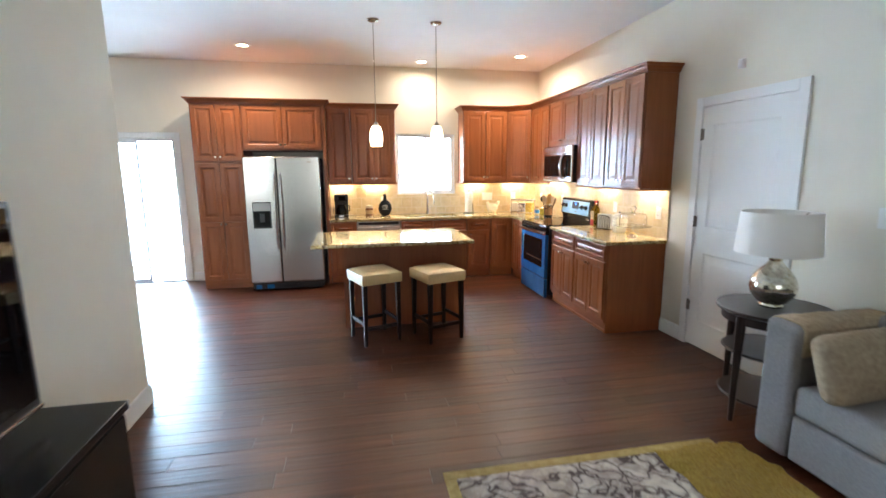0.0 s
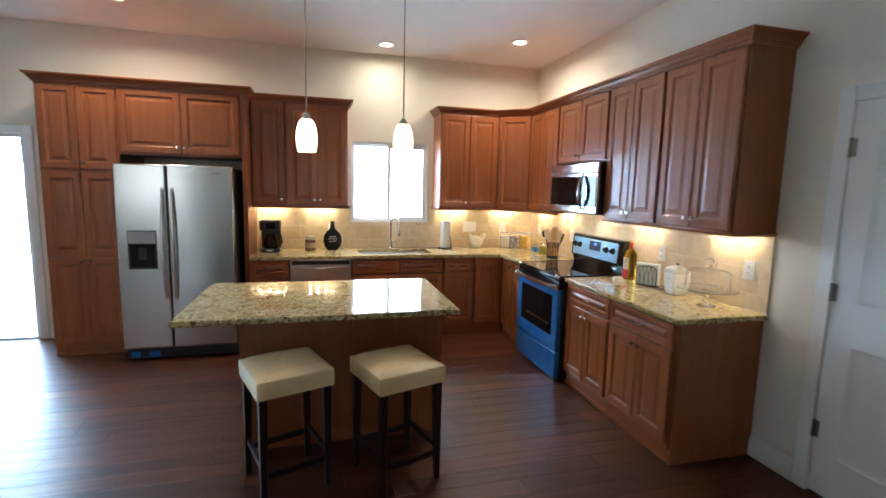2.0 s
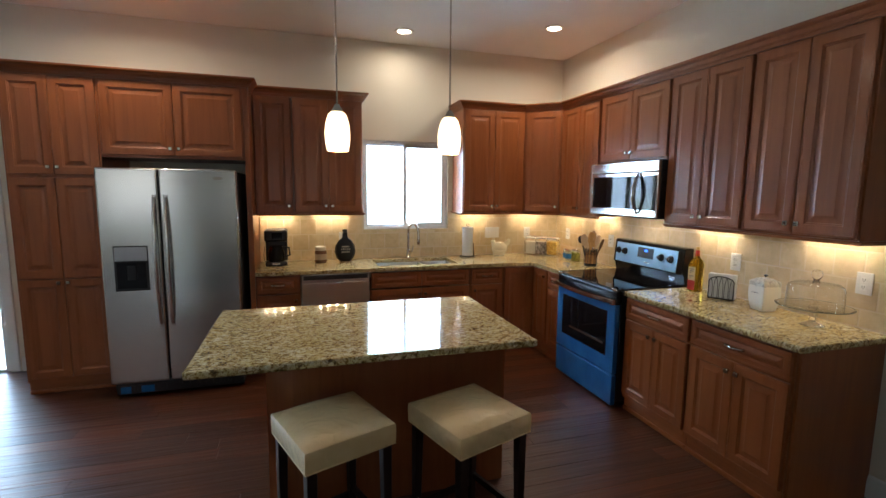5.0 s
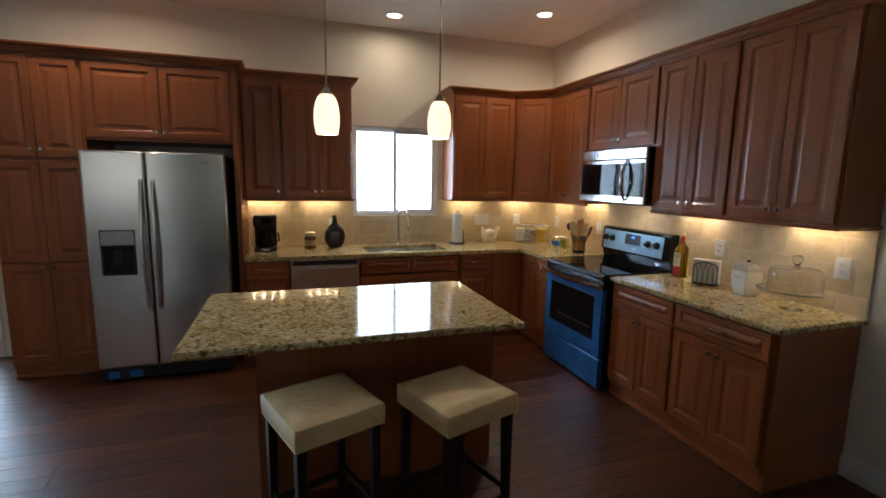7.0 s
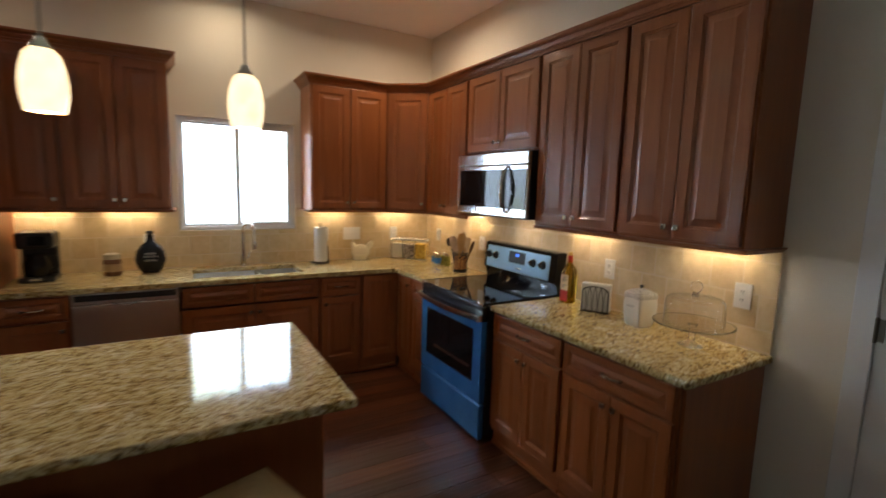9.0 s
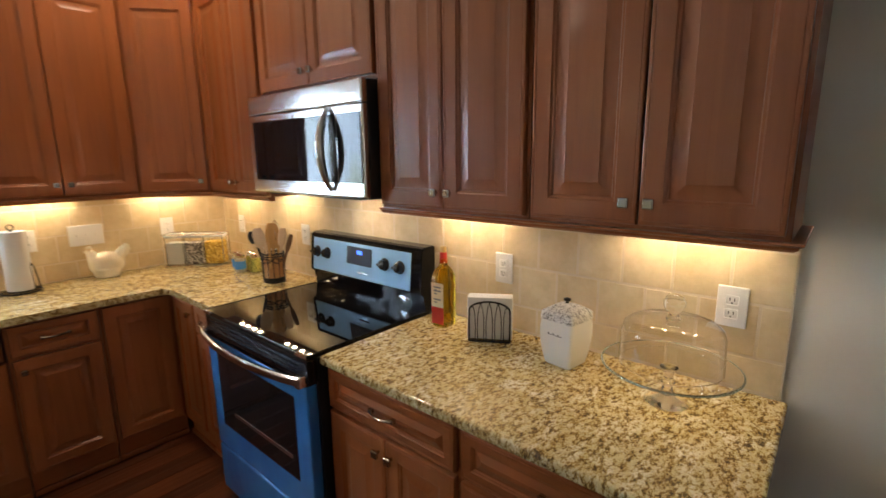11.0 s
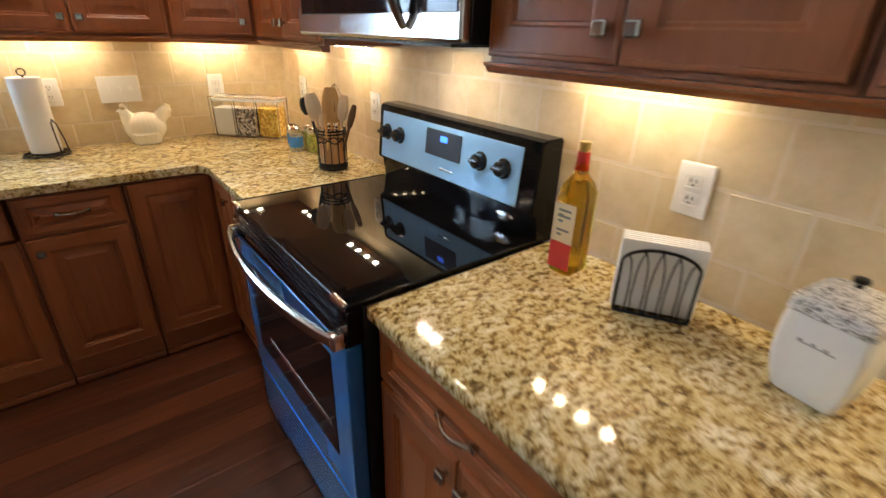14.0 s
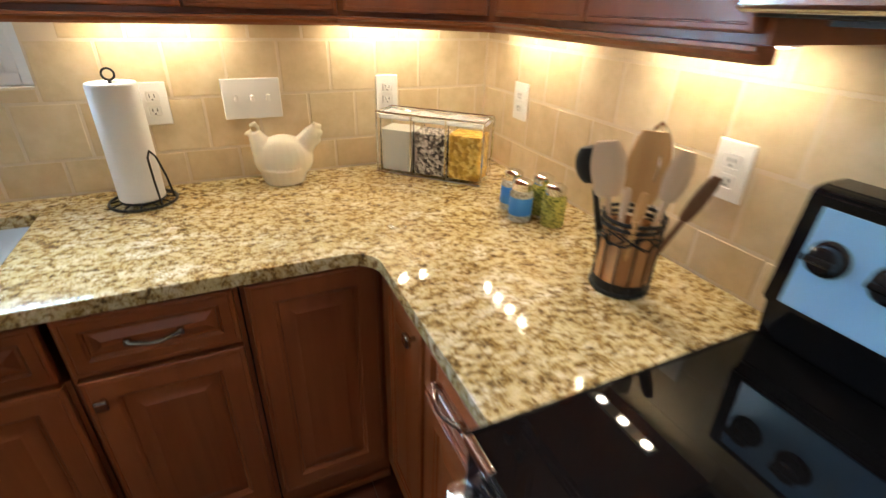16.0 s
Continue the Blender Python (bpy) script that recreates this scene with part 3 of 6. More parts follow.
# ---- openings ----
door = tagged(new("door_1"), "closed white two-panel interior door with dark hinges", "door", kind="structure")
bm = B()
dx0, dx1 = WALL_X - 0.004, WALL_X + 0.031
dy0, dy1, dz0, dz1 = DOOR[0] + 0.004, DOOR[1] - 0.004, 0.018, DOOR[2] - 0.004
PANELS = ((0.25, 0.86), (1.085, 1.94))
box(bm, dx0, dx1, dy0, dy0 + 0.125, dz0, dz1)
box(bm, dx0, dx1, dy1 - 0.125, dy1, dz0, dz1)
for z0, z1 in ((dz0, PANELS[0][0]), (PANELS[0][1], PANELS[1][0]), (PANELS[1][1], dz1)):
    box(bm, dx0, dx1, dy0 + 0.125, dy1 - 0.125, z0, z1)
part("frame", bm, TRIM, door)
for z0, z1 in PANELS:
    bm = B()
    rings = [(-0.001, 0.0), (0.012, 0.009), (0.028, 0.012), (0.05, 0.012), (0.085, 0.004), (0.09, 0.004)]
    vs = [[bm.verts.new(p) for p in ((dx0 + d, dy1 - 0.125 - i, z0 + i), (dx0 + d, dy0 + 0.125 + i, z0 + i), (dx0 + d, dy0 + 0.125 + i, z1 - i), (dx0 + d, dy1 - 0.125 - i, z1 - i))] for i, d in rings]
    for p, q2 in zip(vs, vs[1:]):
        for j in range(4):
            bm.faces.new((p[j], p[(j + 1) % 4], q2[(j + 1) % 4], q2[j]))
    bm.faces.new(vs[-1])
    part("panel", bm, TRIM, door)
IRON = mat("oil_rubbed_bronze", (0.22, 0.2, 0.17), 0.4, 0.9)
for z in (0.37, 1.125, 1.87):
    bm = B()
    tube(bm, [(WALL_X - 0.01, DOOR[1] - 0.002, z - 0.05), (WALL_X - 0.01, DOOR[1] - 0.002, z + 0.05)], 0.008, 10)
    box(bm, WALL_X - 0.008, WALL_X - 0.005, DOOR[1] - 0.03, DOOR[1] + 0.006, z - 0.045, z + 0.045)
    part("hinge", bm, IRON, door, "dark bronze hinge")
for y0, y1, z0, z1 in ((DOOR[1] - 0.0035, DOOR[1] + 0.075, 0, DOOR[2] + 0.075), (DOOR[0] - 0.075, DOOR[0] + 0.0035, 0, DOOR[2] + 0.075), (DOOR[0] + 0.004, DOOR[1] - 0.004, DOOR[2] - 0.0035, DOOR[2] + 0.075)):
    bm = B()
    rbox(bm, WALL_X - 0.018, WALL_X - 0.0005, y0, y1, z0, z1, 0.005)
    structure("trim", bm, TRIM, "white painted door casing", "trim")
bm = B()
box(bm, WALL_X + 0.045, WALL_X + T, DOOR[0], DOOR[1], 0, DOOR[2])
structure("wall_behind_door", bm, WALL, "plain wall closing the doorway behind the door", "wall")

# sink window
w1 = tagged(new("window_1"), "white vinyl sliding window above the sink, very bright outside", "window", kind="structure")
x0, x1, z0, z1 = WIN
FY0, FY1 = WALL_Y + 0.02, WALL_Y + 0.085


def rect_frame(x0, x1, z0, z1, y0, y1, t):
    b = B()
    rbox(b, x0, x0 + t, y0, y1, z0, z1, 0.004)
    rbox(b, x1 - t, x1, y0, y1, z0, z1, 0.004)
    rbox(b, x0 + t - 0.001, x1 - t + 0.001, y0, y1, z0, z0 + t, 0.004)
    rbox(b, x0 + t - 0.001, x1 - t + 0.001, y0, y1, z1 - t, z1, 0.004)
    return b


part("window_frame", rect_frame(x0 + 0.001, x1 - 0.001, z0 + 0.001, z1 - 0.001, FY0, FY1, 0.032), VINYL, w1)
xm = (x0 + x1) / 2 - 0.01
part("sash", rect_frame(xm - 0.02, x1 - 0.03, z0 + 0.03, z1 - 0.03, FY0 + 0.006, FY0 + 0.03, 0.034), VINYL, w1)
part("sash", rect_frame(x0 + 0.03, xm + 0.022, z0 + 0.03, z1 - 0.03, FY0 + 0.034, FY0 + 0.058, 0.02), VINYL, w1)
for a, b_, y in ((xm + 0.012, x1 - 0.062, FY0 + 0.016), (x0 + 0.048, xm + 0.004, FY0 + 0.044)):
    bm = B()
    box(bm, a, b_, y, y + 0.004, z0 + 0.045, z1 - 0.045)
    pane = part("pane", bm, PANE, w1)
    pane.visible_shadow = False

# sliding door
sd = tagged(new("door_2"), "white framed glass sliding door, partly open", "sliding door", kind="structure")
x0, x1, z0, z1 = SLD
bm = B()
rbox(bm, x0, x0 + 0.04, WALL_Y + 0.01, WALL_Y + 0.14, 0, z1, 0.004)
rbox(bm, x1 - 0.04, x1, WALL_Y + 0.01, WALL_Y + 0.14, 0, z1, 0.004)
rbox(bm, x0 + 0.039, x1 - 0.039, WALL_Y + 0.01, WALL_Y + 0.14, z1 - 0.04, z1, 0.004)
rbox(bm, x0 + 0.039, x1 - 0.039, WALL_Y + 0.01, WALL_Y + 0.14, -0.014, 0.02, 0.004)
part("door_frame", bm, VINYL, sd)
for a, b_, y, sd_t in ((-1.82, -0.96, WALL_Y + 0.03, 0.03), (x0 + 0.04, -1.32, WALL_Y + 0.085, 0.03)):
    part("door_panel", rect_frame(a, b_, 0.021, z1 - 0.041, y, y + 0.038, sd_t), VINYL, sd)
    bm = B()
    box(bm, a + 0.026, b_ - 0.026, y + 0.016, y + 0.022, 0.07, z1 - 0.09)
    pane = part("pane", bm, PANE, sd)
    pane.visible_shadow = False
for a, b_, z0_, z1_ in ((x0 - 0.075, x0 - 0.001, 0, z1 + 0.075), (x1 + 0.001, x1 + 0.075, 0, z1 + 0.075), (x0, x1, z1 + 0.001, z1 + 0.075)):
    bm = B()
    rbox(bm, a, b_, WALL_Y - 0.017, WALL_Y - 0.0005, z0_, z1_, 0.005)
    structure("trim", bm, TRIM, "white painted casing of the sliding door", "trim")

# south windows behind the walk, both unseen; the dining one added for its light
for xa, xb, nm in ((SW[0], SW[1], "window_2"), (SD[0], SD[1], "window_3")):
    w3 = tagged(new(nm), "white framed unseen window in the south wall", "window", kind="structure")
    part("window_frame", rect_frame(xa + 0.001, xb - 0.001, SW[2] + 0.001, SW[3] - 0.001, SOUTH - 0.1, SOUTH - 0.03, 0.04), VINYL, w3)
    bm = B()
    rbox(bm, (xa + xb) / 2 - 0.03, (xa + xb) / 2 + 0.03, SOUTH - 0.095, SOUTH - 0.04, SW[2] + 0.041, SW[3] - 0.041, 0.004)
    part("mullion", bm, VINYL, w3)

# ---- lamps ----


def can_light(x, y, watts):
    ob = thing("recessed_light", pose(x, y, CEIL), "round white recessed ceiling light, switched on", "ceiling light", "recessed lights")
    b = B()
    lathe(b, [(0.062, -0.001), (0.064, -0.006), (0.088, -0.008), (0.094, -0.004), (0.095, -0.0005)], 32)
    part("trim_ring", b, WHITEPLASTIC, ob)
    b = B()
    lathe(b, [(0.0, -0.004), (0.045, -0.0035), (0.061, -0.002)], 24)
    part("bulb", b, BULB, ob, "glowing warm bulb")
    lamp("can_beam", "AREA", pose(x, y, CEIL - 0.012), watts, (1.0, 0.86, 0.68), 0.11, spread=165)


for x, y, watts in ((0.70, 7.84, 15), (4.26, 7.85, 15), (2.98, 8.37, 5)):
    can_light(x, y, watts)

SHADE = bpy.data.materials.new("frosted_lit_shade")
SHADE.use_nodes = True
sn = Net(SHADE)
sv = sn.coords((1, 1, 1), True)
mott = sn.ramp(sn.noise(sv, 26, 5, 0.65, 0.8), [(0.3, (0.95, 0.66, 0.36)), (0.55, (1.0, 0.80, 0.52)), (0.8, (1.0, 0.87, 0.64))])
sn.set("Base Color", mott)
sn.set("Emission Color", mott)
sn.b.inputs["Emission Strength"].default_value = 2.6
sn.b.inputs["Roughness"].default_value = 0.25


def pendant(x, y, z_low):
    ob = thing("pendant_light", pose(x, y, 0), "mottled amber glass pendant light on a nickel stem", "pendant lamp", "island pendants")
    b = B()
    lathe(b, [(0.0, CEIL - 0.028), (0.02, CEIL - 0.028), (0.05, CEIL - 0.02), (0.062, CEIL - 0.008), (0.063, CEIL - 0.0005)], 28)
    part("canopy", b, NICKEL, ob)
    b = B()
    tube(b, [(0, 0, z_low + 0.25), (0, 0, CEIL - 0.027)], 0.005, 10)
    part("stem", b, NICKEL, ob)
    b = B()
    lathe(b, [(0.0, z_low + 0.252), (0.014, z_low + 0.252), (0.02, z_low + 0.235), (0.03, z_low + 0.222), (0.034, z_low + 0.208), (0.0, z_low + 0.206)], 20)
    part("cap", b, NICKEL, ob)
    b = B()
    lathe(b, [(0.034, z_low + 0.212), (0.05, z_low + 0.195), (0.064, z_low + 0.15), (0.07, z_low + 0.1), (0.068, z_low + 0.05), (0.058, z_low), (0.054, z_low), (0.064, z_low + 0.05), (0.066, z_low + 0.1), (0.06, z_low + 0.15), (0.046, z_low + 0.192), (0.032, z_low + 0.206)], 30)
    part("shade", b, SHADE, ob, "mottled amber glass shade, lit")
    lamp("pendant_bulb", "POINT", pose(x, y, z_low + 0.03), 2.6, (1.0, 0.82, 0.58), 0.03)


pendant(2.216, 6.58, 1.838)
pendant(2.867, 6.58, 1.842)


def strip_light(x, y, turn):
    ob = thing("under_cabinet_light", pose(x, y, UZ0 - 0.001, 0, 0, turn), "slim white under-cabinet light bar, switched on", "light", "under-cabinet lights")
    b = B()
    rbox(b, -0.15, 0.15, -0.018, 0.018, -0.012, -0.0005, 0.003)
    part("housing", b, WHITEPLASTIC, ob)
    for k in range(4):
        b = B()
        lathe(b, [(0.0, -0.0145), (0.012, -0.0135), (0.014, -0.0122)], 12, -0.126 + 0.084 * k, 0)
        part("bulb", b, LED, ob, "glowing warm bulb")


for x in (1.78, 2.30, 3.85, 4.50):
    strip_light(x, 8.675, 0)
for y in (8.36, 7.78, 6.50, 5.70):
    strip_light(4.83, y, 90)

# ---- refrigerator ----
fr = thing("refrigerator", pose(0, 0, 0), "stainless steel side-by-side refrigerator with ice dispenser", "refrigerator")
FF = 7.87
bm = B()
rbox(bm, 0.59, 1.53, FF + 0.075, WALL_Y - 0.03, 0.03, 1.755, 0.006)
part("body", bm, BLACK, fr, "black cabinet sides")
for a, b_ in ((0.585, 0.986), (0.994, 1.533)):
    bm = B()
    rbox(bm, a, b_, FF, FF + 0.068, 0.115, 1.768, 0.014, 4)
    part("door", bm, STEEL, fr)
for s, xh in ((-1, 0.986 - 0.026), (1, 0.994 + 0.042)):
    bm = B()
    pts = [(xh + 0.004 * s * math.sin(math.pi * i / 14), FF - 0.012 - 0.042 * math.sin(math.pi * i / 14) ** 0.6, 0.58 + (1.55 - 0.58) * i / 14) for i in range(15)]
    tube(bm, pts, 0.0125, 10)
    rbox(bm, xh - 0.014, xh + 0.014, FF - 0.016, FF + 0.001, 0.56, 0.60, 0.004)
    rbox(bm, xh - 0.014, xh + 0.014, FF - 0.016, FF + 0.001, 1.53, 1.57, 0.004)
    part("handle", bm, STEEL_Y, fr)
bm = B()
rbox(bm, 0.666, 0.896, FF - 0.004, FF + 0.02, 0.845, 1.19, 0.006)
disp = part("dispenser", bm, BLACK, fr, "black water and ice dispenser")
bm = B()
rbox(bm, 0.674, 0.888, FF - 0.007, FF - 0.003, 1.075, 1.18, 0.002)
part("control_panel", bm, mat("grey_panel", (0.5, 0.51, 0.52), 0.4), disp, "grey control panel")
bm = B()
box(bm, 0.684, 0.878, FF - 0.0055, FF - 0.0045, 0.865, 1.065)
part("recess", bm, BLACKGLASS, disp)
bm = B()
rbox(bm, 0.752, 0.812, FF - 0.012, FF - 0.005, 0.93, 1.04, 0.004)
part("paddle", bm, BLACK, disp)
bm = B()
rbox(bm, 0.61, 1.525, FF + 0.03, FF + 0.08, 0.02, 0.105, 0.004)
for i in range(16):
    rbox(bm, 0.64 + i * 0.056, 0.675 + i * 0.056, FF + 0.024, FF + 0.031, 0.035, 0.09, 0.002)
part("grille", bm, BLACK, fr)
for x, w_ in ((0.64, 0.07), (0.78, 0.09)):
    bm = B()
    rbox(bm, x, x + w_, FF + 0.02, FF + 0.0235, 0.03, 0.085, 0.001)
    part("film_strip", bm, FILM, fr, "strip of blue protective film")
for x in (0.66, 1.47):
    bm = B()
    lathe(bm, [(0.0, 0.0), (0.022, 0.0), (0.022, 0.03), (0.0, 0.03)], 14, x, FF + 0.12)
    lathe(bm, [(0.0, 0.0), (0.022, 0.0), (0.022, 0.03), (0.0, 0.03)], 14, x, WALL_Y - 0.12)
    part("foot", bm, BLACK, fr)
bm = B()
lathe(bm, [(0.0, 0.0), (0.035, 0.0)], 24)
bmesh.ops.transform(bm, matrix=pose(1.40, FF - 0.0012, 1.70, 90) @ Matrix.Diagonal((1, 0.35, 1, 1)), verts=bm.verts)
part("badge", bm, NICKEL, fr, "small oval badge")

# ---- dishwasher ----
dw = thing("dishwasher", pose(0, 0, 0), "stainless steel dishwasher under the granite counter", "dishwasher")
DX0, DX1 = FX1 + 0.374, SX0 - 0.003
bm = B()
box(bm, DX0 + 0.004, DX1 - 0.004, BY + 0.01, WALL_Y - 0.05, 0.1, BZ1 - 0.002)
part("body", bm, BLACK, dw)
bm = B()
rbox(bm, DX0 + 0.004, DX1 - 0.004, BY - 0.03, BY + 0.009, 0.115, 0.795, 0.006, 3)
part("door", bm, DWSTEEL, dw)
bm = B()
rbox(bm, DX0 + 0.004, DX1 - 0.004, BY - 0.03, BY + 0.009, 0.797, BZ1 - 0.004, 0.005, 3)
cp = part("control_panel", bm, DWSTEEL, dw)
bm = B()
box(bm, DX0 + 0.02, DX1 - 0.02, BY - 0.0315, BY - 0.03, 0.822, 0.862)
part("vent_strip", bm, BLACK, cp, "black control strip")
bm = B()
tube(bm, [(DX0 + 0.22 + 0.15 * i / 8, BY - 0.034 - 0.012 * math.sin(math.pi * i / 8), 0.80 - 0.012 * math.sin(math.pi * i / 8)) for i in range(9)], 0.006, 8)
part("handle", bm, STEEL_Y, dw)
bm = B()
box(bm, DX0 + 0.01, DX1 - 0.01, BY + 0.04, BY + 0.3, 0, 0.099)
part("toe_kick", bm, BLACK, dw)

# ---- range ----
rg = thing("range", pose(0, 0, 0), "electric range with blue protective film and black glass cooktop", "stove")
RX = 4.210
bm = B()
box(bm, RX + 0.045, WALL_X - 0.03, RY0 + 0.003, RY1 - 0.003, 0.05, 0.898)
part("body", bm, BLACK, rg)
bm = B()
rbox(bm, RX, RX + 0.044, RY0 + 0.012, RY1 - 0.012, 0.262, 0.798, 0.006, 3)
od = part("oven_door", bm, FILM, rg, "oven door under blue film")
bm = B()
rbox(bm, RX - 0.002, RX + 0.01, RY0 + 0.10, RY1 - 0.10, 0.385, 0.735, 0.002)
ow = part("window", bm, BLACKGLASS, od, "black oven window")
# steel strip laid on the glass in place of a reflected streak
bm = B()
rbox(bm, RX - 0.0034, RX - 0.0021, RY0 + 0.135, RY1 - 0.22, 0.466, 0.484, 0.0004)
part("reflection_strip", bm, STEEL_Y, ow, "thin steel strip imitating a reflection on the oven glass")
bm = B()
hp = [(RX - 0.02 - 0.05 * math.sin(math.pi * i / 20) ** 0.75, RY0 + 0.022 + (RY1 - RY0 - 0.044) * i / 20) for i in range(21)]
bar = []
for x, y in hp:
    bar.append([bm.verts.new((x + dx, y, 0.826 + dz)) for dx, dz in ((-0.011, -0.012), (-0.013, 0.0), (-0.011, 0.012), (-0.004, 0.017), (0.006, 0.014), (0.009, 0.0), (0.006, -0.014), (-0.004, -0.017))])
for p, q2 in zip(bar, bar[1:]):
    for k in range(8):
        bm.faces.new((p[k], p[(k + 1) % 8], q2[(k + 1) % 8], q2[k]))
bm.faces.new(bar[0]), bm.faces.new(bar[-1][::-1])
rbox(bm, RX - 0.03, RX + 0.006, RY0 + 0.014, RY0 + 0.046, 0.8, 0.844, 0.006)
rbox(bm, RX - 0.03, RX + 0.006, RY1 - 0.046, RY1 - 0.014, 0.8, 0.844, 0.006)
part("handle", bm, STEEL_Y, od, "curved steel handle")
bm = B()
rbox(bm, RX + 0.0015, RX + 0.043, RY0 + 0.012, RY1 - 0.012, 0.7985, 0.806, 0.002)
part("top_cap", bm, BLACKGLASS, od, "black cap along the door's top")
bm = B()
rbox(bm, RX + 0.002, RX + 0.044, RY0 + 0.012, RY1 - 0.012, 0.018, 0.252, 0.006, 3)
part("drawer", bm, FILM, rg, "storage drawer under blue film")
bm = B()
rbox(bm, RX + 0.004, RX + 0.05, RY0 + 0.004, RY1 - 0.004, 0.807, 0.9, 0.006)
for i in range(4):
    rbox(bm, RX - 0.001, RX + 0.006, RY0 + 0.05, RY1 - 0.05, 0.832 + i * 0.018, 0.840 + i * 0.018, 0.002)
part("vent_trim", bm, BLACKGLASS, rg)
bm = B()
rbox(bm, RX + 0.002, WALL_X - 0.055, RY0 + 0.001, RY1 - 0.001, 0.9005, 0.918, 0.004, 3)
part("cooktop", bm, COOKTOP, rg, "black glass cooktop")
for y in (RY0 + 0.0, RY1 - 0.006):
    bm = B()
    rbox(bm, RX + 0.0, 4.81, y, y + 0.006, 0.911, 0.9205, 0.002)
    part("edge_trim", bm, BLACKGLASS, rg)
for y in (RY0 + 0.004, RY1 - 0.07):
    bm = B()
    rbox(bm, RX - 0.003, RX + 0.012, y, y + 0.066, 0.905, 0.92, 0.003)
    part("corner_clip", bm, STEEL_Y, rg)
# backguard, leaning back
bm = B()
gx = 4.815
prof = [(gx, 0.918), (gx - 0.004, 0.99), (gx - 0.03, 1.0), (gx - 0.012, 1.195), (gx + 0.005, 1.205), (WALL_X - 0.022, 1.205), (WALL_X - 0.022, 0.9)]
a = [bm.verts.new((x, RY0 + 0.002, z)) for x, z in prof]
c = [bm.verts.new((x, RY1 - 0.002, z)) for x, z in prof]
bm.faces.new(a), bm.faces.new(c[::-1])
for i in range(len(prof)):
    j = (i + 1) % len(prof)
    bm.faces.new((a[i], c[i], c[j], a[j]))
bmesh.ops.bevel(bm, geom=[e for e in bm.edges], offset=0.004, segments=2, affect="EDGES")
bg = part("backguard", bm, BLACKGLASS, rg, "black glossy backguard")
lean = math.degrees(math.atan2(0.018, 0.195))
GP = pose(gx - 0.03, 0, 1.0, 0, lean, 0)


def on_guard(name, b, material, label=""):
    bmesh.ops.transform(b, matrix=GP, verts=b.verts)
    return part(name, b, material, bg, label)


bm = B()
rbox(bm, -0.003, 0.002, RY0 + 0.064, RY1 - 0.03, 0.008, 0.178, 0.002)
on_guard("control_panel", bm, PANEL, "pale panel under blue film")
bm = B()
rbox(bm, -0.0055, 0.0, 7.02, 7.205, 0.075, 0.162, 0.002)
on_guard("display", bm, mat("smoked_display", (0.05, 0.07, 0.1), 0.2), "smoked clock display")
bm = B()
box(bm, -0.0065, -0.0055, 7.09, 7.125, 0.128, 0.146)
on_guard("digits", bm, glow("blue_digits", (0.03, 0.15, 1.0), 3.0), "glowing blue clock digits")
for y in (7.452, 7.366, 6.928, 6.828):
    bm = B()
    lathe(bm, [(0.03, 0.0), (0.03, 0.003), (0.024, 0.006), (0.022, 0.024), (0.018, 0.028), (0.0, 0.028)], 20)
    rbox(bm, -0.006, 0.006, -0.022, 0.022, 0.02, 0.036, 0.003)
    bmesh.ops.transform(bm, matrix=pose(-0.003, y, 0.105, 0, -90, 0), verts=bm.verts)
    kn = on_guard("knob", bm, mat("glossy_black", (0.012, 0.012, 0.013), 0.12) if y > 7.44 else bpy.data.materials["glossy_black"], "black control knob")
bm = B()
rbox(bm, -0.0045, -0.002, 7.05, 7.12, 0.035, 0.042, 0.001)
on_guard("printed_mark", bm, STEEL, "small grey printed mark")
bm = B()
lathe(bm, [(0.0, 0.002), (0.036, 0.001), (0.038, 0.0)], 24)
bmesh.ops.transform(bm, matrix=pose(gx - 0.004, 6.83, 0.955, 0, -90, 0) @ Matrix.Diagonal((0.4, 1, 1, 1)), verts=bm.verts)
part("badge", bm, STEEL_Y, bg, "oval silver badge")

# ---- microwave ----
mw = thing("microwave", pose(0, 0, 0), "stainless over-the-range microwave with black glass door", "microwave")
MX, MZ0, MZ1 = 4.505, 1.432, 1.868
bm = B()
rbox(bm, MX + 0.03, WALL_X - 0.002, RY0 + 0.004, RY1 - 0.004, MZ0, MZ1, 0.004)
part("body", bm, BLACK, mw)
bm = B()
rbox(bm, MX, MX + 0.029, RY0 + 0.002, RY1 - 0.002, MZ0 + 0.004, MZ1 - 0.086, 0.008, 3)
md = part("door", bm, STEEL_Y, mw)
bm = B()
rbox(bm, MX, MX + 0.029, RY0 + 0.002, RY1 - 0.002, MZ1 - 0.084, MZ1 - 0.002, 0.006, 3)
part("top_band", bm, STEEL_Y, mw, "bright steel top band")
bm = B()
rbox(bm, MX - 0.0025, MX + 0.004, 6.862, 7.48, MZ0 + 0.06, MZ1 - 0.115, 0.002)
part("window", bm, BLACKGLASS, md, "black glass window")
bm = B()
rbox(bm, MX - 0.0025, MX + 0.004, 6.712, 6.852, MZ0 + 0.06, MZ1 - 0.115, 0.002)
part("control_panel", bm, BLACKGLASS, md, "black glass control panel")
bm = B()
tube(bm, [(MX - 0.006 - 0.045 * math.sin(math.pi * i / 14) ** 0.8, 6.898, MZ0 + 0.03 + 0.31 * i / 14) for i in range(15)], [0.009 + 0.008 * math.sin(math.pi * i / 14) for i in range(15)], 12)
part("handle", bm, STEEL_Y, md, "bowed steel handle")
bm = B()
box(bm, MX + 0.04, WALL_X - 0.06, RY0 + 0.08, RY1 - 0.08, MZ0 - 0.006, MZ0 - 0.0005)
part("filter", bm, BLACK, mw)
bm = B()
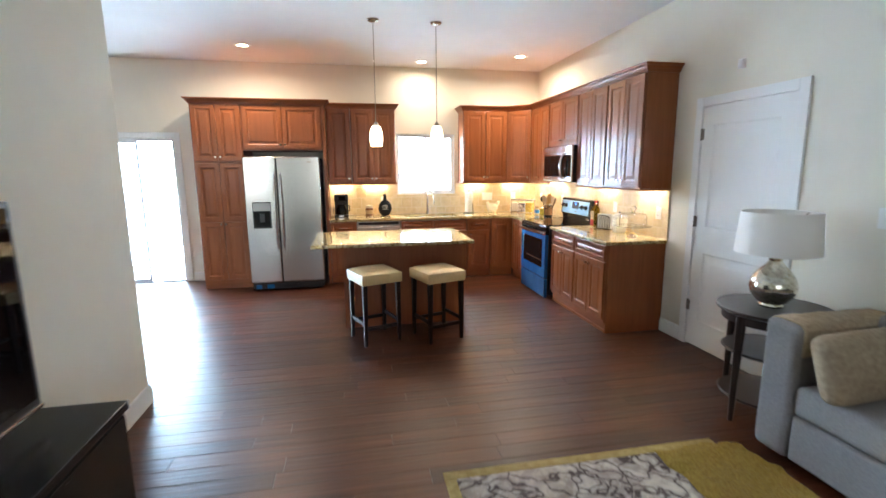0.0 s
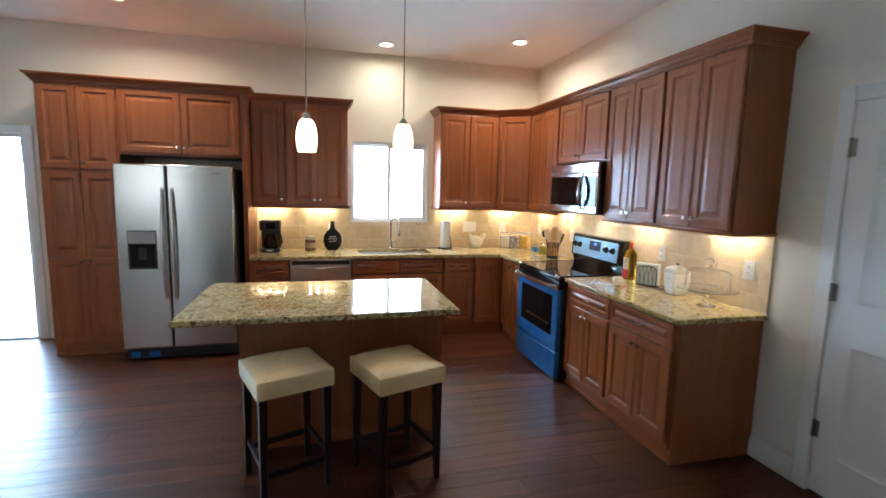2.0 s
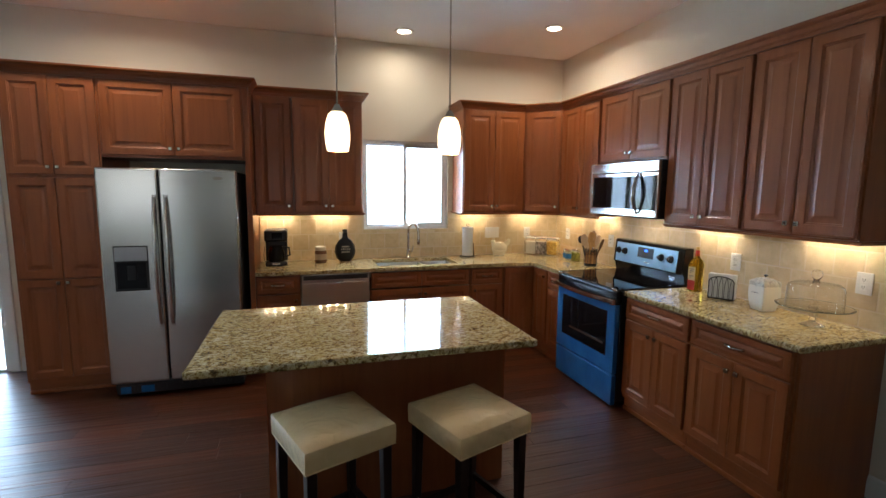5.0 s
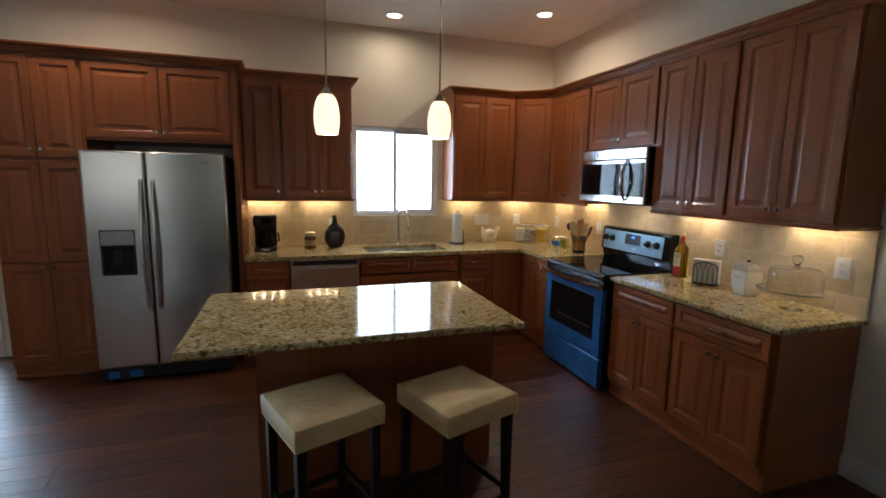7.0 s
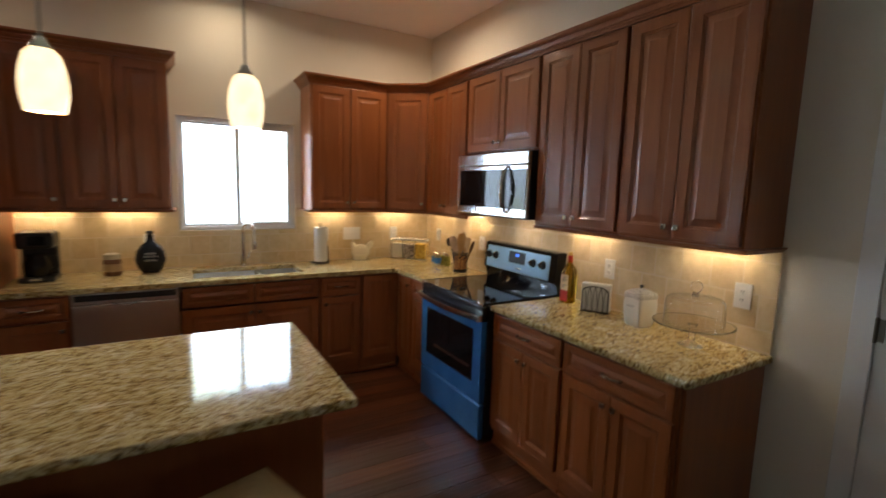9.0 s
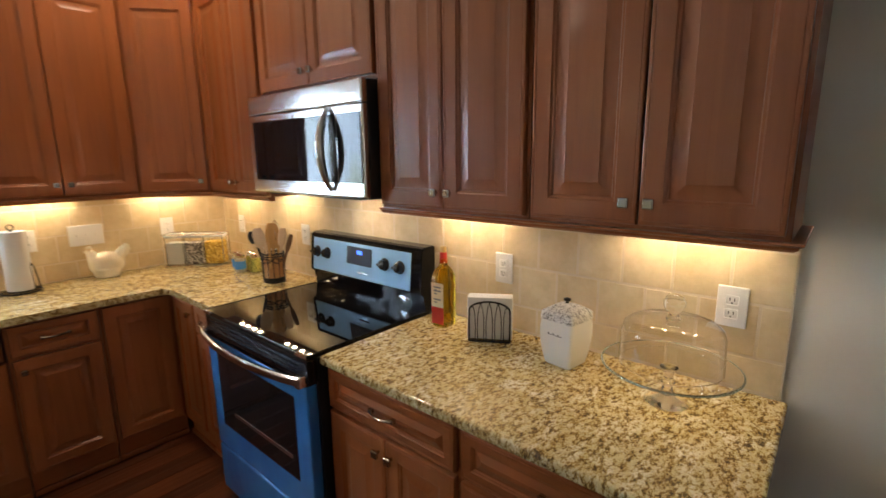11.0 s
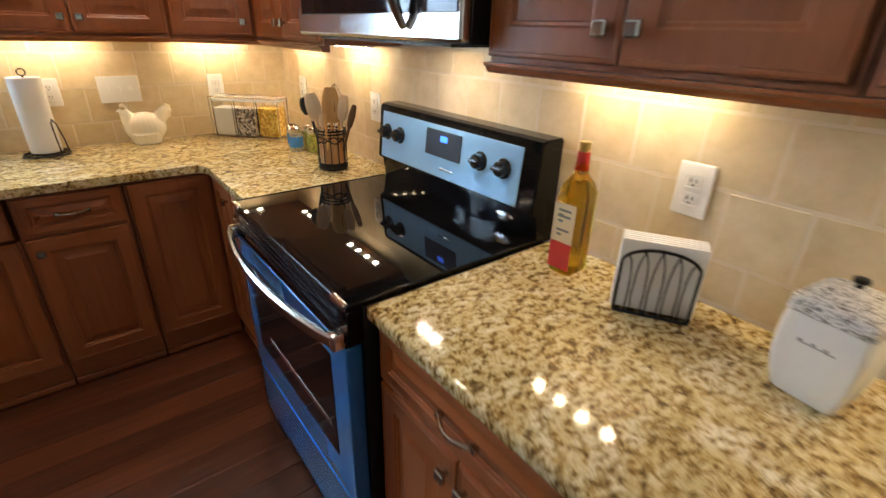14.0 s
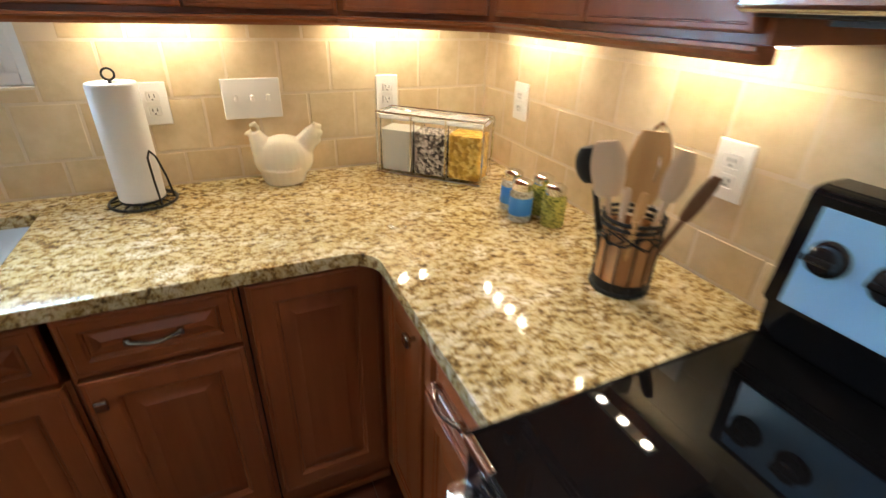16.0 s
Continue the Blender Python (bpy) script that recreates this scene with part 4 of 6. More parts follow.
rbox(bm, 4.70, 4.77, 7.0, 7.19, MZ0 - 0.011, MZ0 - 0.0062, 0.002)
cl = part("cooktop_light", bm, WHITEPLASTIC, mw, "white cooktop light fitting")
for y in (7.055, 7.135):
    bm = B()
    lathe(bm, [(0.0, MZ0 - 0.0145), (0.014, MZ0 - 0.0135), (0.017, MZ0 - 0.0115)], 14, 4.735, y)
    part("bulb", bm, COOKLAMP, cl, "glowing warm bulb")

# ---- sink and faucet ----
sk = thing("sink", pose(0, 0, 0), "double-bowl stainless undermount sink", "sink")
for k, (a, b_) in enumerate(((SK[0] - 0.004, 3.175), (3.205, SK[1] + 0.004))):
    bm = B()
    y0, y1, zt, zb, t_ = SK[2] - 0.004, SK[3] + 0.004, CT - 0.036, 0.712, 0.03
    ring0 = [(a, y0, zt), (b_, y0, zt), (b_, y1, zt), (a, y1, zt)]
    ring1 = [(a + 0.008, y0 + 0.008, zb + 0.02), (b_ - 0.008, y0 + 0.008, zb + 0.02), (b_ - 0.008, y1 - 0.008, zb + 0.02), (a + 0.008, y1 - 0.008, zb + 0.02)]
    ring2 = [(a + 0.03, y0 + 0.03, zb), (b_ - 0.03, y0 + 0.03, zb), (b_ - 0.03, y1 - 0.03, zb), (a + 0.03, y1 - 0.03, zb)]
    rs = [[bm.verts.new(p) for p in r] for r in (ring0, ring1, ring2)]
    for p, q2 in zip(rs, rs[1:]):
        for j in range(4):
            bm.faces.new((p[j], p[(j + 1) % 4], q2[(j + 1) % 4], q2[j]))
    bm.faces.new(rs[-1])
    bowl = part("bowl", bm, SINKSTEEL, sk)
    bm = B()
    lathe(bm, [(0.0, zb + 0.003), (0.03, zb + 0.003), (0.042, zb + 0.001)], 20, (a + b_) / 2, (y0 + y1) / 2)
    part("drain", bm, CHROME, bowl)
bm = B()
rbox(bm, 3.172, 3.208, SK[2], SK[3], CT - 0.06, CT - 0.045, 0.004)
part("divider", bm, SINKSTEEL, sk)
fc = thing("faucet", pose(3.09, 8.668, CT, 0, 0, 22), "chrome gooseneck kitchen faucet at the sink", "faucet")
bm = B()
lathe(bm, [(0.0, 0.0005), (0.03, 0.0005), (0.03, 0.006), (0.022, 0.014), (0.02, 0.09), (0.016, 0.1), (0.0, 0.1)], 20)
part("base", bm, CHROME, fc)
bm = B()
pts = [(0, 0, 0.09), (0, 0, 0.26)] + [(0, -0.09 + 0.09 * math.cos(math.pi * i / 10), 0.28 + 0.09 * math.sin(math.pi * i / 10)) for i in range(11)] + [(0, -0.183, 0.22)]
tube(bm, pts, 0.014, 12)
part("spout", bm, CHROME, fc)
bm = B()
lathe(bm, [(0.0, 0.16), (0.016, 0.16), (0.018, 0.19), (0.015, 0.235), (0.0, 0.235)], 16, 0, -0.182)
part("spray_head", bm, CHROME, fc)
bm = B()
tube(bm, [(0.015, 0, 0.06), (0.045, 0, 0.065), (0.06, -0.01, 0.13)], [0.009, 0.008, 0.006], 10)
part("lever", bm, CHROME, fc)

# ---- outlets and switches ----


def wall_plate(m, gangs, kind, label, cat, group):
    ob = thing("switch_plate" if kind == "switch" else "outlet", m, label, cat, group)
    w = 0.078 + 0.046 * (gangs - 1)
    b = B()
    rbox(b, -w / 2, w / 2, -0.007, -0.0005, -0.06, 0.06, 0.003)
    part("plate", b, WHITEPLASTIC, ob)
    for g in range(gangs):
        gx_ = (g - (gangs - 1) / 2) * 0.046
        if kind == "switch":
            b = B()
            rbox(b, gx_ - 0.005, gx_ + 0.005, -0.018, -0.007, -0.006, 0.012, 0.002)
            part("toggle", b, WHITEPLASTIC, ob)
        else:
            for dz in (-0.02, 0.02):
                b = B()
                rbox(b, gx_ - 0.017, gx_ + 0.017, -0.0095, -0.0068, dz - 0.014, dz + 0.014, 0.004)
                soc = part("socket", b, WHITEPLASTIC, ob)
                b = B()
                for sx in (-0.006, 0.006):
                    box(b, gx_ + sx - 0.0012, gx_ + sx + 0.0012, -0.0101, -0.0096, dz - 0.002, dz + 0.007)
                box(b, gx_ - 0.002, gx_ + 0.002, -0.0101, -0.0096, dz - 0.01, dz - 0.006)
                part("slots", b, BLACK, soc, "dark socket slots")
    return ob


TN, TE = TILE_Y - 0.001, TILE_X - 0.001
OL = "white duplex outlet on the tiled backsplash"
for x in (3.805, 4.508):
    wall_plate(pose(x, TN, 1.158), 1, "outlet", OL, "outlet", "backsplash outlets")
wall_plate(pose(2.415, TN, 1.13), 1, "outlet", OL, "outlet", "backsplash outlets")
wall_plate(pose(4.072, TN, 1.160), 3, "switch", "white triple switch plate on the tiled backsplash", "switch", "")
for y in (8.48, 7.71, 6.345, 5.57):
    wall_plate(pose(TE, y, 1.155, 0, 0, -90), 1, "outlet", OL, "outlet", "backsplash outlets")
wall_plate(pose(WALL_X - 0.001, 3.55, 1.3, 0, 0, -90), 3, "switch", "white switch plate on the living room wall", "switch", "")
sensor = thing("alarm_sensor", pose(WALL_X, 4.72, 2.37), "small white alarm sensor box above the door", "sensor")
bm = B()
rbox(bm, -0.03, -0.0005, -0.028, 0.028, -0.035, 0.035, 0.008, 3)
part("housing", bm, WHITEPLASTIC, sensor)
bm = B()
rbox(bm, -0.034, -0.029, -0.018, 0.018, -0.024, 0.0, 0.003)
part("lens", bm, VINYL, sensor)

# ---- bar stools ----
LEATHER = mat("cream_faux_leather", (0.64, 0.55, 0.38), 0.24, coat=0.25)
ln = Net(LEATHER)
lv = ln.coords()
ln.set("Base Color", ln.ramp(ln.noise(lv, 5, 3), [(0.3, (0.72, 0.495, 0.24)), (0.7, (0.79, 0.575, 0.3))]))
ln_h = ln.mix(0.06, ln.noise(lv, 10, 2, 0.5, 1.0), ln.noise(lv, 260, 3))
ln.bump(ln_h, 0.5, 0.02)


def stool(m):
    ob = thing("bar_stool", m, "backless cream leather bar stool with dark wooden legs", "stool", "island stools")
    b = B()
    n = 12
    h, top, low = 0.193, 0.69, 0.572
    grid = [[None] * (n + 1) for _ in range(n + 1)]
    for i in range(n + 1):
        for j in range(n + 1):
            u, v = -1 + 2 * i / n, -1 + 2 * j / n
            edge = max(abs(u), abs(v))
            puff = 0.02 * (1 - u * u) * (1 - v * v) - 0.014 * (max(0, edge - 0.8) / 0.2) ** 2
            grid[i][j] = b.verts.new((u * h, v * h, top - 0.012 + puff))
    for i in range(n):
        for j in range(n):
            b.faces.new((grid[i][j], grid[i + 1][j], grid[i + 1][j + 1], grid[i][j + 1]))
    rim = [grid[i][0] for i in range(n)] + [grid[n][j] for j in range(n)] + [grid[i][n] for i in range(n, 0, -1)] + [grid[0][j] for j in range(n, 0, -1)]
    levels = [rim]
    for z, k in ((top - 0.034, 1.014), (top - 0.06, 1.018), (low + 0.012, 1.01), (low, 0.99)):
        levels.append([b.verts.new((p.co.x * k, p.co.y * k, z)) for p in rim])
    for p, q2 in zip(levels, levels[1:]):
        for i in range(len(rim)):
            j = (i + 1) % len(rim)
            b.faces.new((p[i], p[j], q2[j], q2[i]))
    b.faces.new(levels[-1])
    seat = part("seat", b, LEATHER, ob)
    b = B()
    tube(b, [(-0.194, -0.194, low + 0.006), (0.194, -0.194, low + 0.006), (0.194, 0.194, low + 0.006), (-0.194, 0.194, low + 0.006)], 0.003, 6, True)
    part("welt", b, LEATHER, seat)
    for sx in (-1, 1):
        for sy in (-1, 1):
            b = B()
            t0, t1 = 0.021, 0.015
            top_ = [(sx * 0.163 + dx * t0, sy * 0.163 + dy * t0, low - 0.0005) for dx, dy in ((-1, -1), (1, -1), (1, 1), (-1, 1))]
            bot_ = [(sx * 0.168 + dx * t1, sy * 0.168 + dy * t1, 0.0) for dx, dy in ((-1, -1), (1, -1), (1, 1), (-1, 1))]
            vt, vb = [b.verts.new(p) for p in top_], [b.verts.new(p) for p in bot_]
            b.faces.new(vt), b.faces.new(vb[::-1])
            for i in range(4):
                j = (i + 1) % 4
                b.faces.new((vb[i], vb[j], vt[j], vt[i]))
            bmesh.ops.bevel(b, geom=list(b.edges), offset=0.003, segments=1, affect="EDGES")
            part("leg", b, DARKWOOD, ob, "dark espresso wooden leg")
    for k, z in ((0, 0.20), (1, 0.16)):
        for s in (-1, 1):
            b = B()
            if k == 0:
                rbox(b, s * 0.166 - 0.009, s * 0.166 + 0.009, -0.146, 0.146, z - 0.016, z + 0.016, 0.002)
            else:
                rbox(b, -0.146, 0.146, s * 0.166 - 0.009, s * 0.166 + 0.009, z - 0.016, z + 0.016, 0.002)
            part("stretcher", b, DARKWOOD, ob, "dark espresso wooden stretcher")
    return ob


s1 = stool(pose(2.114, 5.805, 0, 0, 0, 20.5))
copy_thing(s1, pose(2.704, 5.739, 0, 0, 0, 19))

# ---- things on the counters ----
AMBER = mat("golden_oil", (0.62, 0.39, 0.025), 0.04, transmission=0.93, ior=1.4)
WHITECERAMIC = paint("white_glaze", (0.80, 0.78, 0.72), 0.18, 0.02, 0.02)
PEWTER = brushed("pewter_filigree", (0.42, 0.40, 0.37), 0.38, 2, 0.3)
pw = Net(PEWTER)
pw.set("Base Color", pw.ramp(pw.noise(pw.coords(), 120, 2, 0.5, 2.0), [(0.42, (0.16, 0.15, 0.135)), (0.5, (0.74, 0.72, 0.68))]))
pw.bump(pw.noise(pw.coords(), 130, 3, 0.5, 1.5), 0.9, 0.004)
PAPER = paint("paper_towel", (0.84, 0.84, 0.82), 0.95, 0.5, 0.02)
RED = paint("red_label", (0.55, 0.035, 0.025), 0.5)
CREAMLABEL = paint("cream_label", (0.68, 0.55, 0.33), 0.6)
INK = mat("grey_ink", (0.18, 0.17, 0.16), 0.6)
WOODEN = wood("bare_utensil_wood", (0.46, 0.24, 0.075), (0.58, 0.33, 0.12), (0.68, 0.42, 0.18), 2, 0.5, 0.0)
BAMBOO = wood("copper_bamboo", (0.3, 0.13, 0.045), (0.46, 0.22, 0.08), (0.62, 0.33, 0.13), 2, 0.35, 0.2)
PALEWOOD = wood("pale_beech", (0.56, 0.40, 0.24), (0.64, 0.47, 0.3), (0.71, 0.55, 0.37), 2, 0.5, 0.0)


def glassy(ob):
    ob.visible_shadow = False
    return ob


def square_ring(b, hx, hy, z, r=0.006, k=3):
    vs = []
    for cx_, cy_, a0 in ((hx - r, hy - r, 0), (-hx + r, hy - r, 90), (-hx + r, -hy + r, 180), (hx - r, -hy + r, 270)):
        for i in range(k + 1):
            a_ = radians(a0 + 90 * i / k)
            vs.append(b.verts.new((cx_ + r * math.cos(a_), cy_ + r * math.sin(a_), z)))
    return vs


def square_loft(b, levels, r=0.006, caps=True):
    rings = [square_ring(b, hx, hy, z, min(r, hx * 0.95, hy * 0.95)) for hx, hy, z in levels]
    for p, q2 in zip(rings, rings[1:]):
        n = len(p)
        for i in range(n):
            b.faces.new((p[i], p[(i + 1) % n], q2[(i + 1) % n], q2[i]))
    if caps:
        b.faces.new(rings[0][::-1]), b.faces.new(rings[-1])


# oil bottle
ob = thing("oil_bottle", pose(4.765, 6.55, CT, 0, 0, 2), "tall glass bottle of golden oil with red label", "bottle")
bm = B()
square_loft(bm, [(0.038, 0.032, 0.0006), (0.041, 0.034, 0.008), (0.041, 0.034, 0.205), (0.034, 0.028, 0.228), (0.016, 0.016, 0.252), (0.0135, 0.0135, 0.285)], 0.012)
glassy(part("bottle", bm, AMBER, ob))
bm = B()
rbox(bm, -0.0425, -0.041, -0.03, 0.03, 0.015, 0.085, 0.0005)
part("label", bm, RED, ob, "red paper label")
bm = B()
rbox(bm, -0.0425, -0.041, -0.03, 0.03, 0.086, 0.185, 0.0005)
lab = part("label", bm, CREAMLABEL, ob, "cream paper label")
bm = B()
for z in (0.165, 0.15, 0.115):
    box(bm, -0.043, -0.0426, -0.018, 0.018, z, z + 0.006)
    box(bm, -0.043, -0.0426, 0.002, 0.016, z - 0.012, z - 0.006)
part("print_lines", bm, INK, lab, "illegible dark print")
bm = B()
lathe(bm, [(0.0142, 0.262), (0.0145, 0.292), (0.014, 0.305), (0.0, 0.305)], 16)
part("neck_wrap", bm, RED, ob, "red neck wrap")
bm = B()
lathe(bm, [(0.0, 0.305), (0.0125, 0.3052), (0.013, 0.328), (0.0, 0.329)], 16)
part("cap", bm, mat("gold_cap", (0.7, 0.5, 0.18), 0.3, 0.9), ob, "gold cap")

# napkin holder
ob = thing("napkin_holder", pose(4.755, 6.315, CT, 0, 0, -60), "black wire napkin holder full of white napkins", "napkin holder")
for s in (-0.03, 0.03):
    bm = B()
    arch = [(-0.075, s, 0.0045)] + [(-0.075, s, 0.12)] + [(-0.075 + 0.075 * (1 - math.cos(math.pi * i / 12)), s, 0.12 + 0.035 * math.sin(math.pi * i / 12)) for i in range(1, 12)] + [(0.075, s, 0.12), (0.075, s, 0.0045)]
    tube(bm, arch, 0.0035, 6)
    part("wire_side", bm, BLACKWIRE, ob)
    for x in (-0.048, -0.016, 0.016, 0.048):
        for w_ in (-1, 1):
            xt = x + 0.0165 * w_
            zt = 0.12 + 0.035 * math.sqrt(1 - (xt / 0.075) ** 2)
            bm = B()
            tube(bm, [(x + 0.005 * w_, s, 0.006), (x + 0.0035 * w_, s, 0.05), (x + 0.005 * w_, s, 0.095), (x + 0.009 * w_, s, 0.125), (xt, s, zt)], 0.0018, 6)
            part("wire", bm, BLACKWIRE, ob)
bm = B()
tube(bm, [(-0.075, -0.035, 0.004), (0.075, -0.035, 0.004), (0.075, 0.035, 0.004), (-0.075, 0.035, 0.004)], 0.0035, 6, True)
for k in range(4):
    tube(bm, [(-0.045 + 0.03 * k, -0.035, 0.004), (-0.045 + 0.03 * k, 0.035, 0.004)], 0.002, 6)
part("wire_base", bm, BLACKWIRE, ob)
nap = thing("napkins", pose(4.755, 6.315, CT, 0, 0, -60), "stack of white paper napkins in a wire holder", "napkins")
for k in range(7):
    bm = B()
    y = -0.024 + 0.0075 * k
    rbox(bm, -0.083 + 0.002 * (k % 3), 0.083 - 0.002 * (k % 2), y, y + 0.0068, 0.0085, 0.17 + 0.0012 * (k % 3), 0.002)
    part("napkin", bm, PAPER, nap)

# ceramic canister
ob = thing("canister", pose(4.745, 6.005, CT, 0, 0, -9) @ Matrix.Diagonal((1.14, 1.14, 0.98, 1)), "white ceramic canister with patterned pewter lid", "canister")
bm = B()
square_loft(bm, [(0.039, 0.039, 0.0006), (0.043, 0.043, 0.006), (0.049, 0.049, 0.04), (0.0535, 0.0535, 0.08), (0.055, 0.055, 0.11), (0.0545, 0.0545, 0.135), (0.0525, 0.0525, 0.158)], 0.008)
part("jar", bm, WHITECERAMIC, ob)
bm = B()
square_loft(bm, [(0.053, 0.053, 0.1585), (0.0545, 0.0545, 0.161), (0.053, 0.053, 0.183), (0.05, 0.05, 0.187), (0.03, 0.03, 0.203), (0.01, 0.01, 0.2095)], 0.008)
lid = part("lid", bm, PEWTER, ob, "patterned pewter lid")
bm = B()
lathe(bm, [(0.0, 0.2105), (0.005, 0.2105), (0.005, 0.216), (0.01, 0.22), (0.01, 0.226), (0.0, 0.23)], 14)
part("knob", bm, BLACKWIRE, lid, "dark knob")
bm = B()
for k in range(6):
    box(bm, -0.0556, -0.0549, -0.022 + 0.008 * k, -0.017 + 0.008 * k, 0.112, 0.115 + 0.004 * (k % 2))
part("script", bm, INK, ob, "illegible grey script")

# cake stand
ob = thing("cake_stand", pose(4.685, 5.672, CT), "clear glass pedestal cake stand on the granite", "cake stand")
bm = B()
lathe(bm, [(0.0, 0.0008), (0.055, 0.0008), (0.058, 0.004), (0.04, 0.014), (0.018, 0.026), (0.012, 0.05), (0.019, 0.062), (0.012, 0.074), (0.016, 0.092), (0.024, 0.104), (0.0, 0.1061)], 36)
glassy(part("pedestal", bm, GLASS, ob))
bm = B()
lathe(bm, [(0.0, 0.1066), (0.16, 0.1066), (0.172, 0.109), (0.176, 0.112), (0.174, 0.1135), (0.16, 0.1112), (0.0, 0.1112)], 64)
glassy(part("plate", bm, THIN, ob))
bm = B()
tube(bm, [(0.1755 * math.cos(2 * math.pi * i / 64), 0.1755 * math.sin(2 * math.pi * i / 64), 0.1115) for i in range(64)], 0.0026, 8, True)
glassy(part("rim", bm, mat("pale_green_glass", (0.5, 0.6, 0.52), 0.05, transmission=0.75), ob, "pale green glass rim"))
ob = thing("glass_dome", pose(4.685, 5.672, CT + 0.1116), "clear glass cake dome with a knob", "cake dome")
bm = B()
outer = [(0.129, 0.0), (0.1315, 0.004), (0.13, 0.05), (0.128, 0.095), (0.122, 0.113), (0.106, 0.124), (0.055, 0.129), (0.0, 0.1305)]
inner = [(0.0, 0.129), (0.0545, 0.1275), (0.1052, 0.1225), (0.1205, 0.112), (0.1265, 0.0945), (0.1285, 0.05), (0.13, 0.005), (0.128, 0.0)]
lathe(bm, outer + inner, 64, loop=True)
dome = glassy(part("dome", bm, GLASS, ob))
bm = B()
lathe(bm, [(0.0, 0.131), (0.02, 0.1315), (0.017, 0.138), (0.012, 0.144), (0.02, 0.154), (0.027, 0.168), (0.028, 0.18), (0.021, 0.194), (0.009, 0.2), (0.0, 0.2005)], 10)
glassy(part("knob", bm, GLASS, ob, "ribbed glass knob"))

# paper towel
ob = thing("paper_towel_holder", pose(3.735, 8.61, CT), "black wire paper towel holder with scrolled loop", "towel holder")
bm = B()
ring = [(0.085 * math.cos(2 * math.pi * i / 28), 0.085 * math.sin(2 * math.pi * i / 28), 0.0065) for i in range(28)]
tube(bm, ring, 0.004, 6, True)
tube(bm, [(0.055 * math.cos(2 * math.pi * i / 24), 0.055 * math.sin(2 * math.pi * i / 24), 0.012) for i in range(24)], 0.003, 6, True)
part("wire_base", bm, BLACKWIRE, ob)
for k in range(12):
    a_ = 2 * math.pi * k / 12
    bm = B()
    tube(bm, [(0.02 * math.cos(a_), 0.02 * math.sin(a_), 0.012), (0.055 * math.cos(a_), 0.055 * math.sin(a_), 0.012), (0.085 * math.cos(a_), 0.085 * math.sin(a_), 0.0065)], 0.0022, 6)
    part("spoke", bm, BLACKWIRE, ob)
bm = B()
tube(bm, [(0, 0, 0.01), (0, 0, 0.332)], 0.004, 8)
tube(bm, [(0.014 * math.sin(2 * math.pi * i / 16), 0, 0.346 - 0.014 * math.cos(2 * math.pi * i / 16)) for i in range(16)], 0.003, 6, True)
part("post", bm, BLACKWIRE, ob)
bm = B()
tube(bm, [(0.05, -0.066, 0.008), (0.046, -0.062, 0.08), (0.044, -0.056, 0.14), (0.05, -0.045, 0.156), (0.06, -0.028, 0.135), (0.072, -0.012, 0.07), (0.078, -0.006, 0.01)], 0.003, 6)
part("side_loop", bm, BLACKWIRE, ob)
bm = B()
lathe(bm, [(0.02, 0.0165), (0.056, 0.0165), (0.058, 0.02), (0.058, 0.322), (0.056, 0.326), (0.02, 0.326), (0.019, 0.318), (0.019, 0.02), (0.02, 0.0165)], 36)
solid("paper_towel_roll", bm, PAPER, "white paper towel roll on a wire stand", "paper towel", m=pose(3.735, 8.61, CT))

# hen figurine, one mesh
bm = B()
bmesh.ops.create_uvsphere(bm, u_segments=24, v_segments=16, radius=1.0, matrix=pose(0.005, 0, 0.074) @ Matrix.Diagonal((0.1, 0.072, 0.073, 1)))
tube(bm, [(0, 0, 0.0), (0, 0, 0.012), (0, 0, 0.05)], [0.067, 0.072, 0.083], 20)
tube(bm, [(-0.035, 0, 0.075), (-0.062, 0, 0.115), (-0.074, 0, 0.145), (-0.078, 0, 0.158)], [0.056, 0.039, 0.026, 0.02], 14)
tube(bm, [(-0.085, 0, 0.158), (-0.112, 0, 0.152)], [0.012, 0.003], 10)
tube(bm, [(-0.062, 0, 0.168), (-0.074, 0, 0.184), (-0.09, 0, 0.176)], [0.007, 0.009, 0.006], 8)
tube(bm, [(0.04, 0, 0.08), (0.08, 0, 0.115), (0.108, 0, 0.15), (0.118, 0, 0.168)], [0.052, 0.036, 0.026, 0.014], 14)
tube(bm, [(0.1, 0, 0.14), (0.122, 0, 0.172), (0.14, 0, 0.165)], [0.02, 0.014, 0.007], 10)
tube(bm, [(0.09, 0, 0.12), (0.13, 0, 0.15), (0.142, 0, 0.146)], [0.026, 0.016, 0.008], 10)
tube(bm, [(0.09, 0, 0.11), (0.124, 0, 0.127), (0.134, 0, 0.122)], [0.022, 0.013, 0.007], 10)
for s in (-1, 1):
    tube(bm, [(-0.02, s * 0.05, 0.085), (0.03, s * 0.054, 0.08), (0.06, s * 0.046, 0.095)], [0.012, 0.016, 0.006], 10)
hen = solid("hen_figurine", bm, mat("cream_glaze", (0.85, 0.78, 0.61), 0.22, coat=0.4), "cream glazed ceramic hen figurine on the counter", "figurine", m=pose(4.13, 8.655, CT + 0.0015, 0, 0, -6) @ Matrix.Diagonal((0.92, 0.85, 1.02, 1)))
rm = hen.modifiers.new("blend", "REMESH")
rm.mode, rm.voxel_size, rm.use_smooth_shade = "VOXEL", 0.0035, True
smo = hen.modifiers.new("smooth", "SMOOTH")
smo.iterations = 4

# dry food containers
FLOUR = paint("white_flour", (0.74, 0.70, 0.60), 0.9)


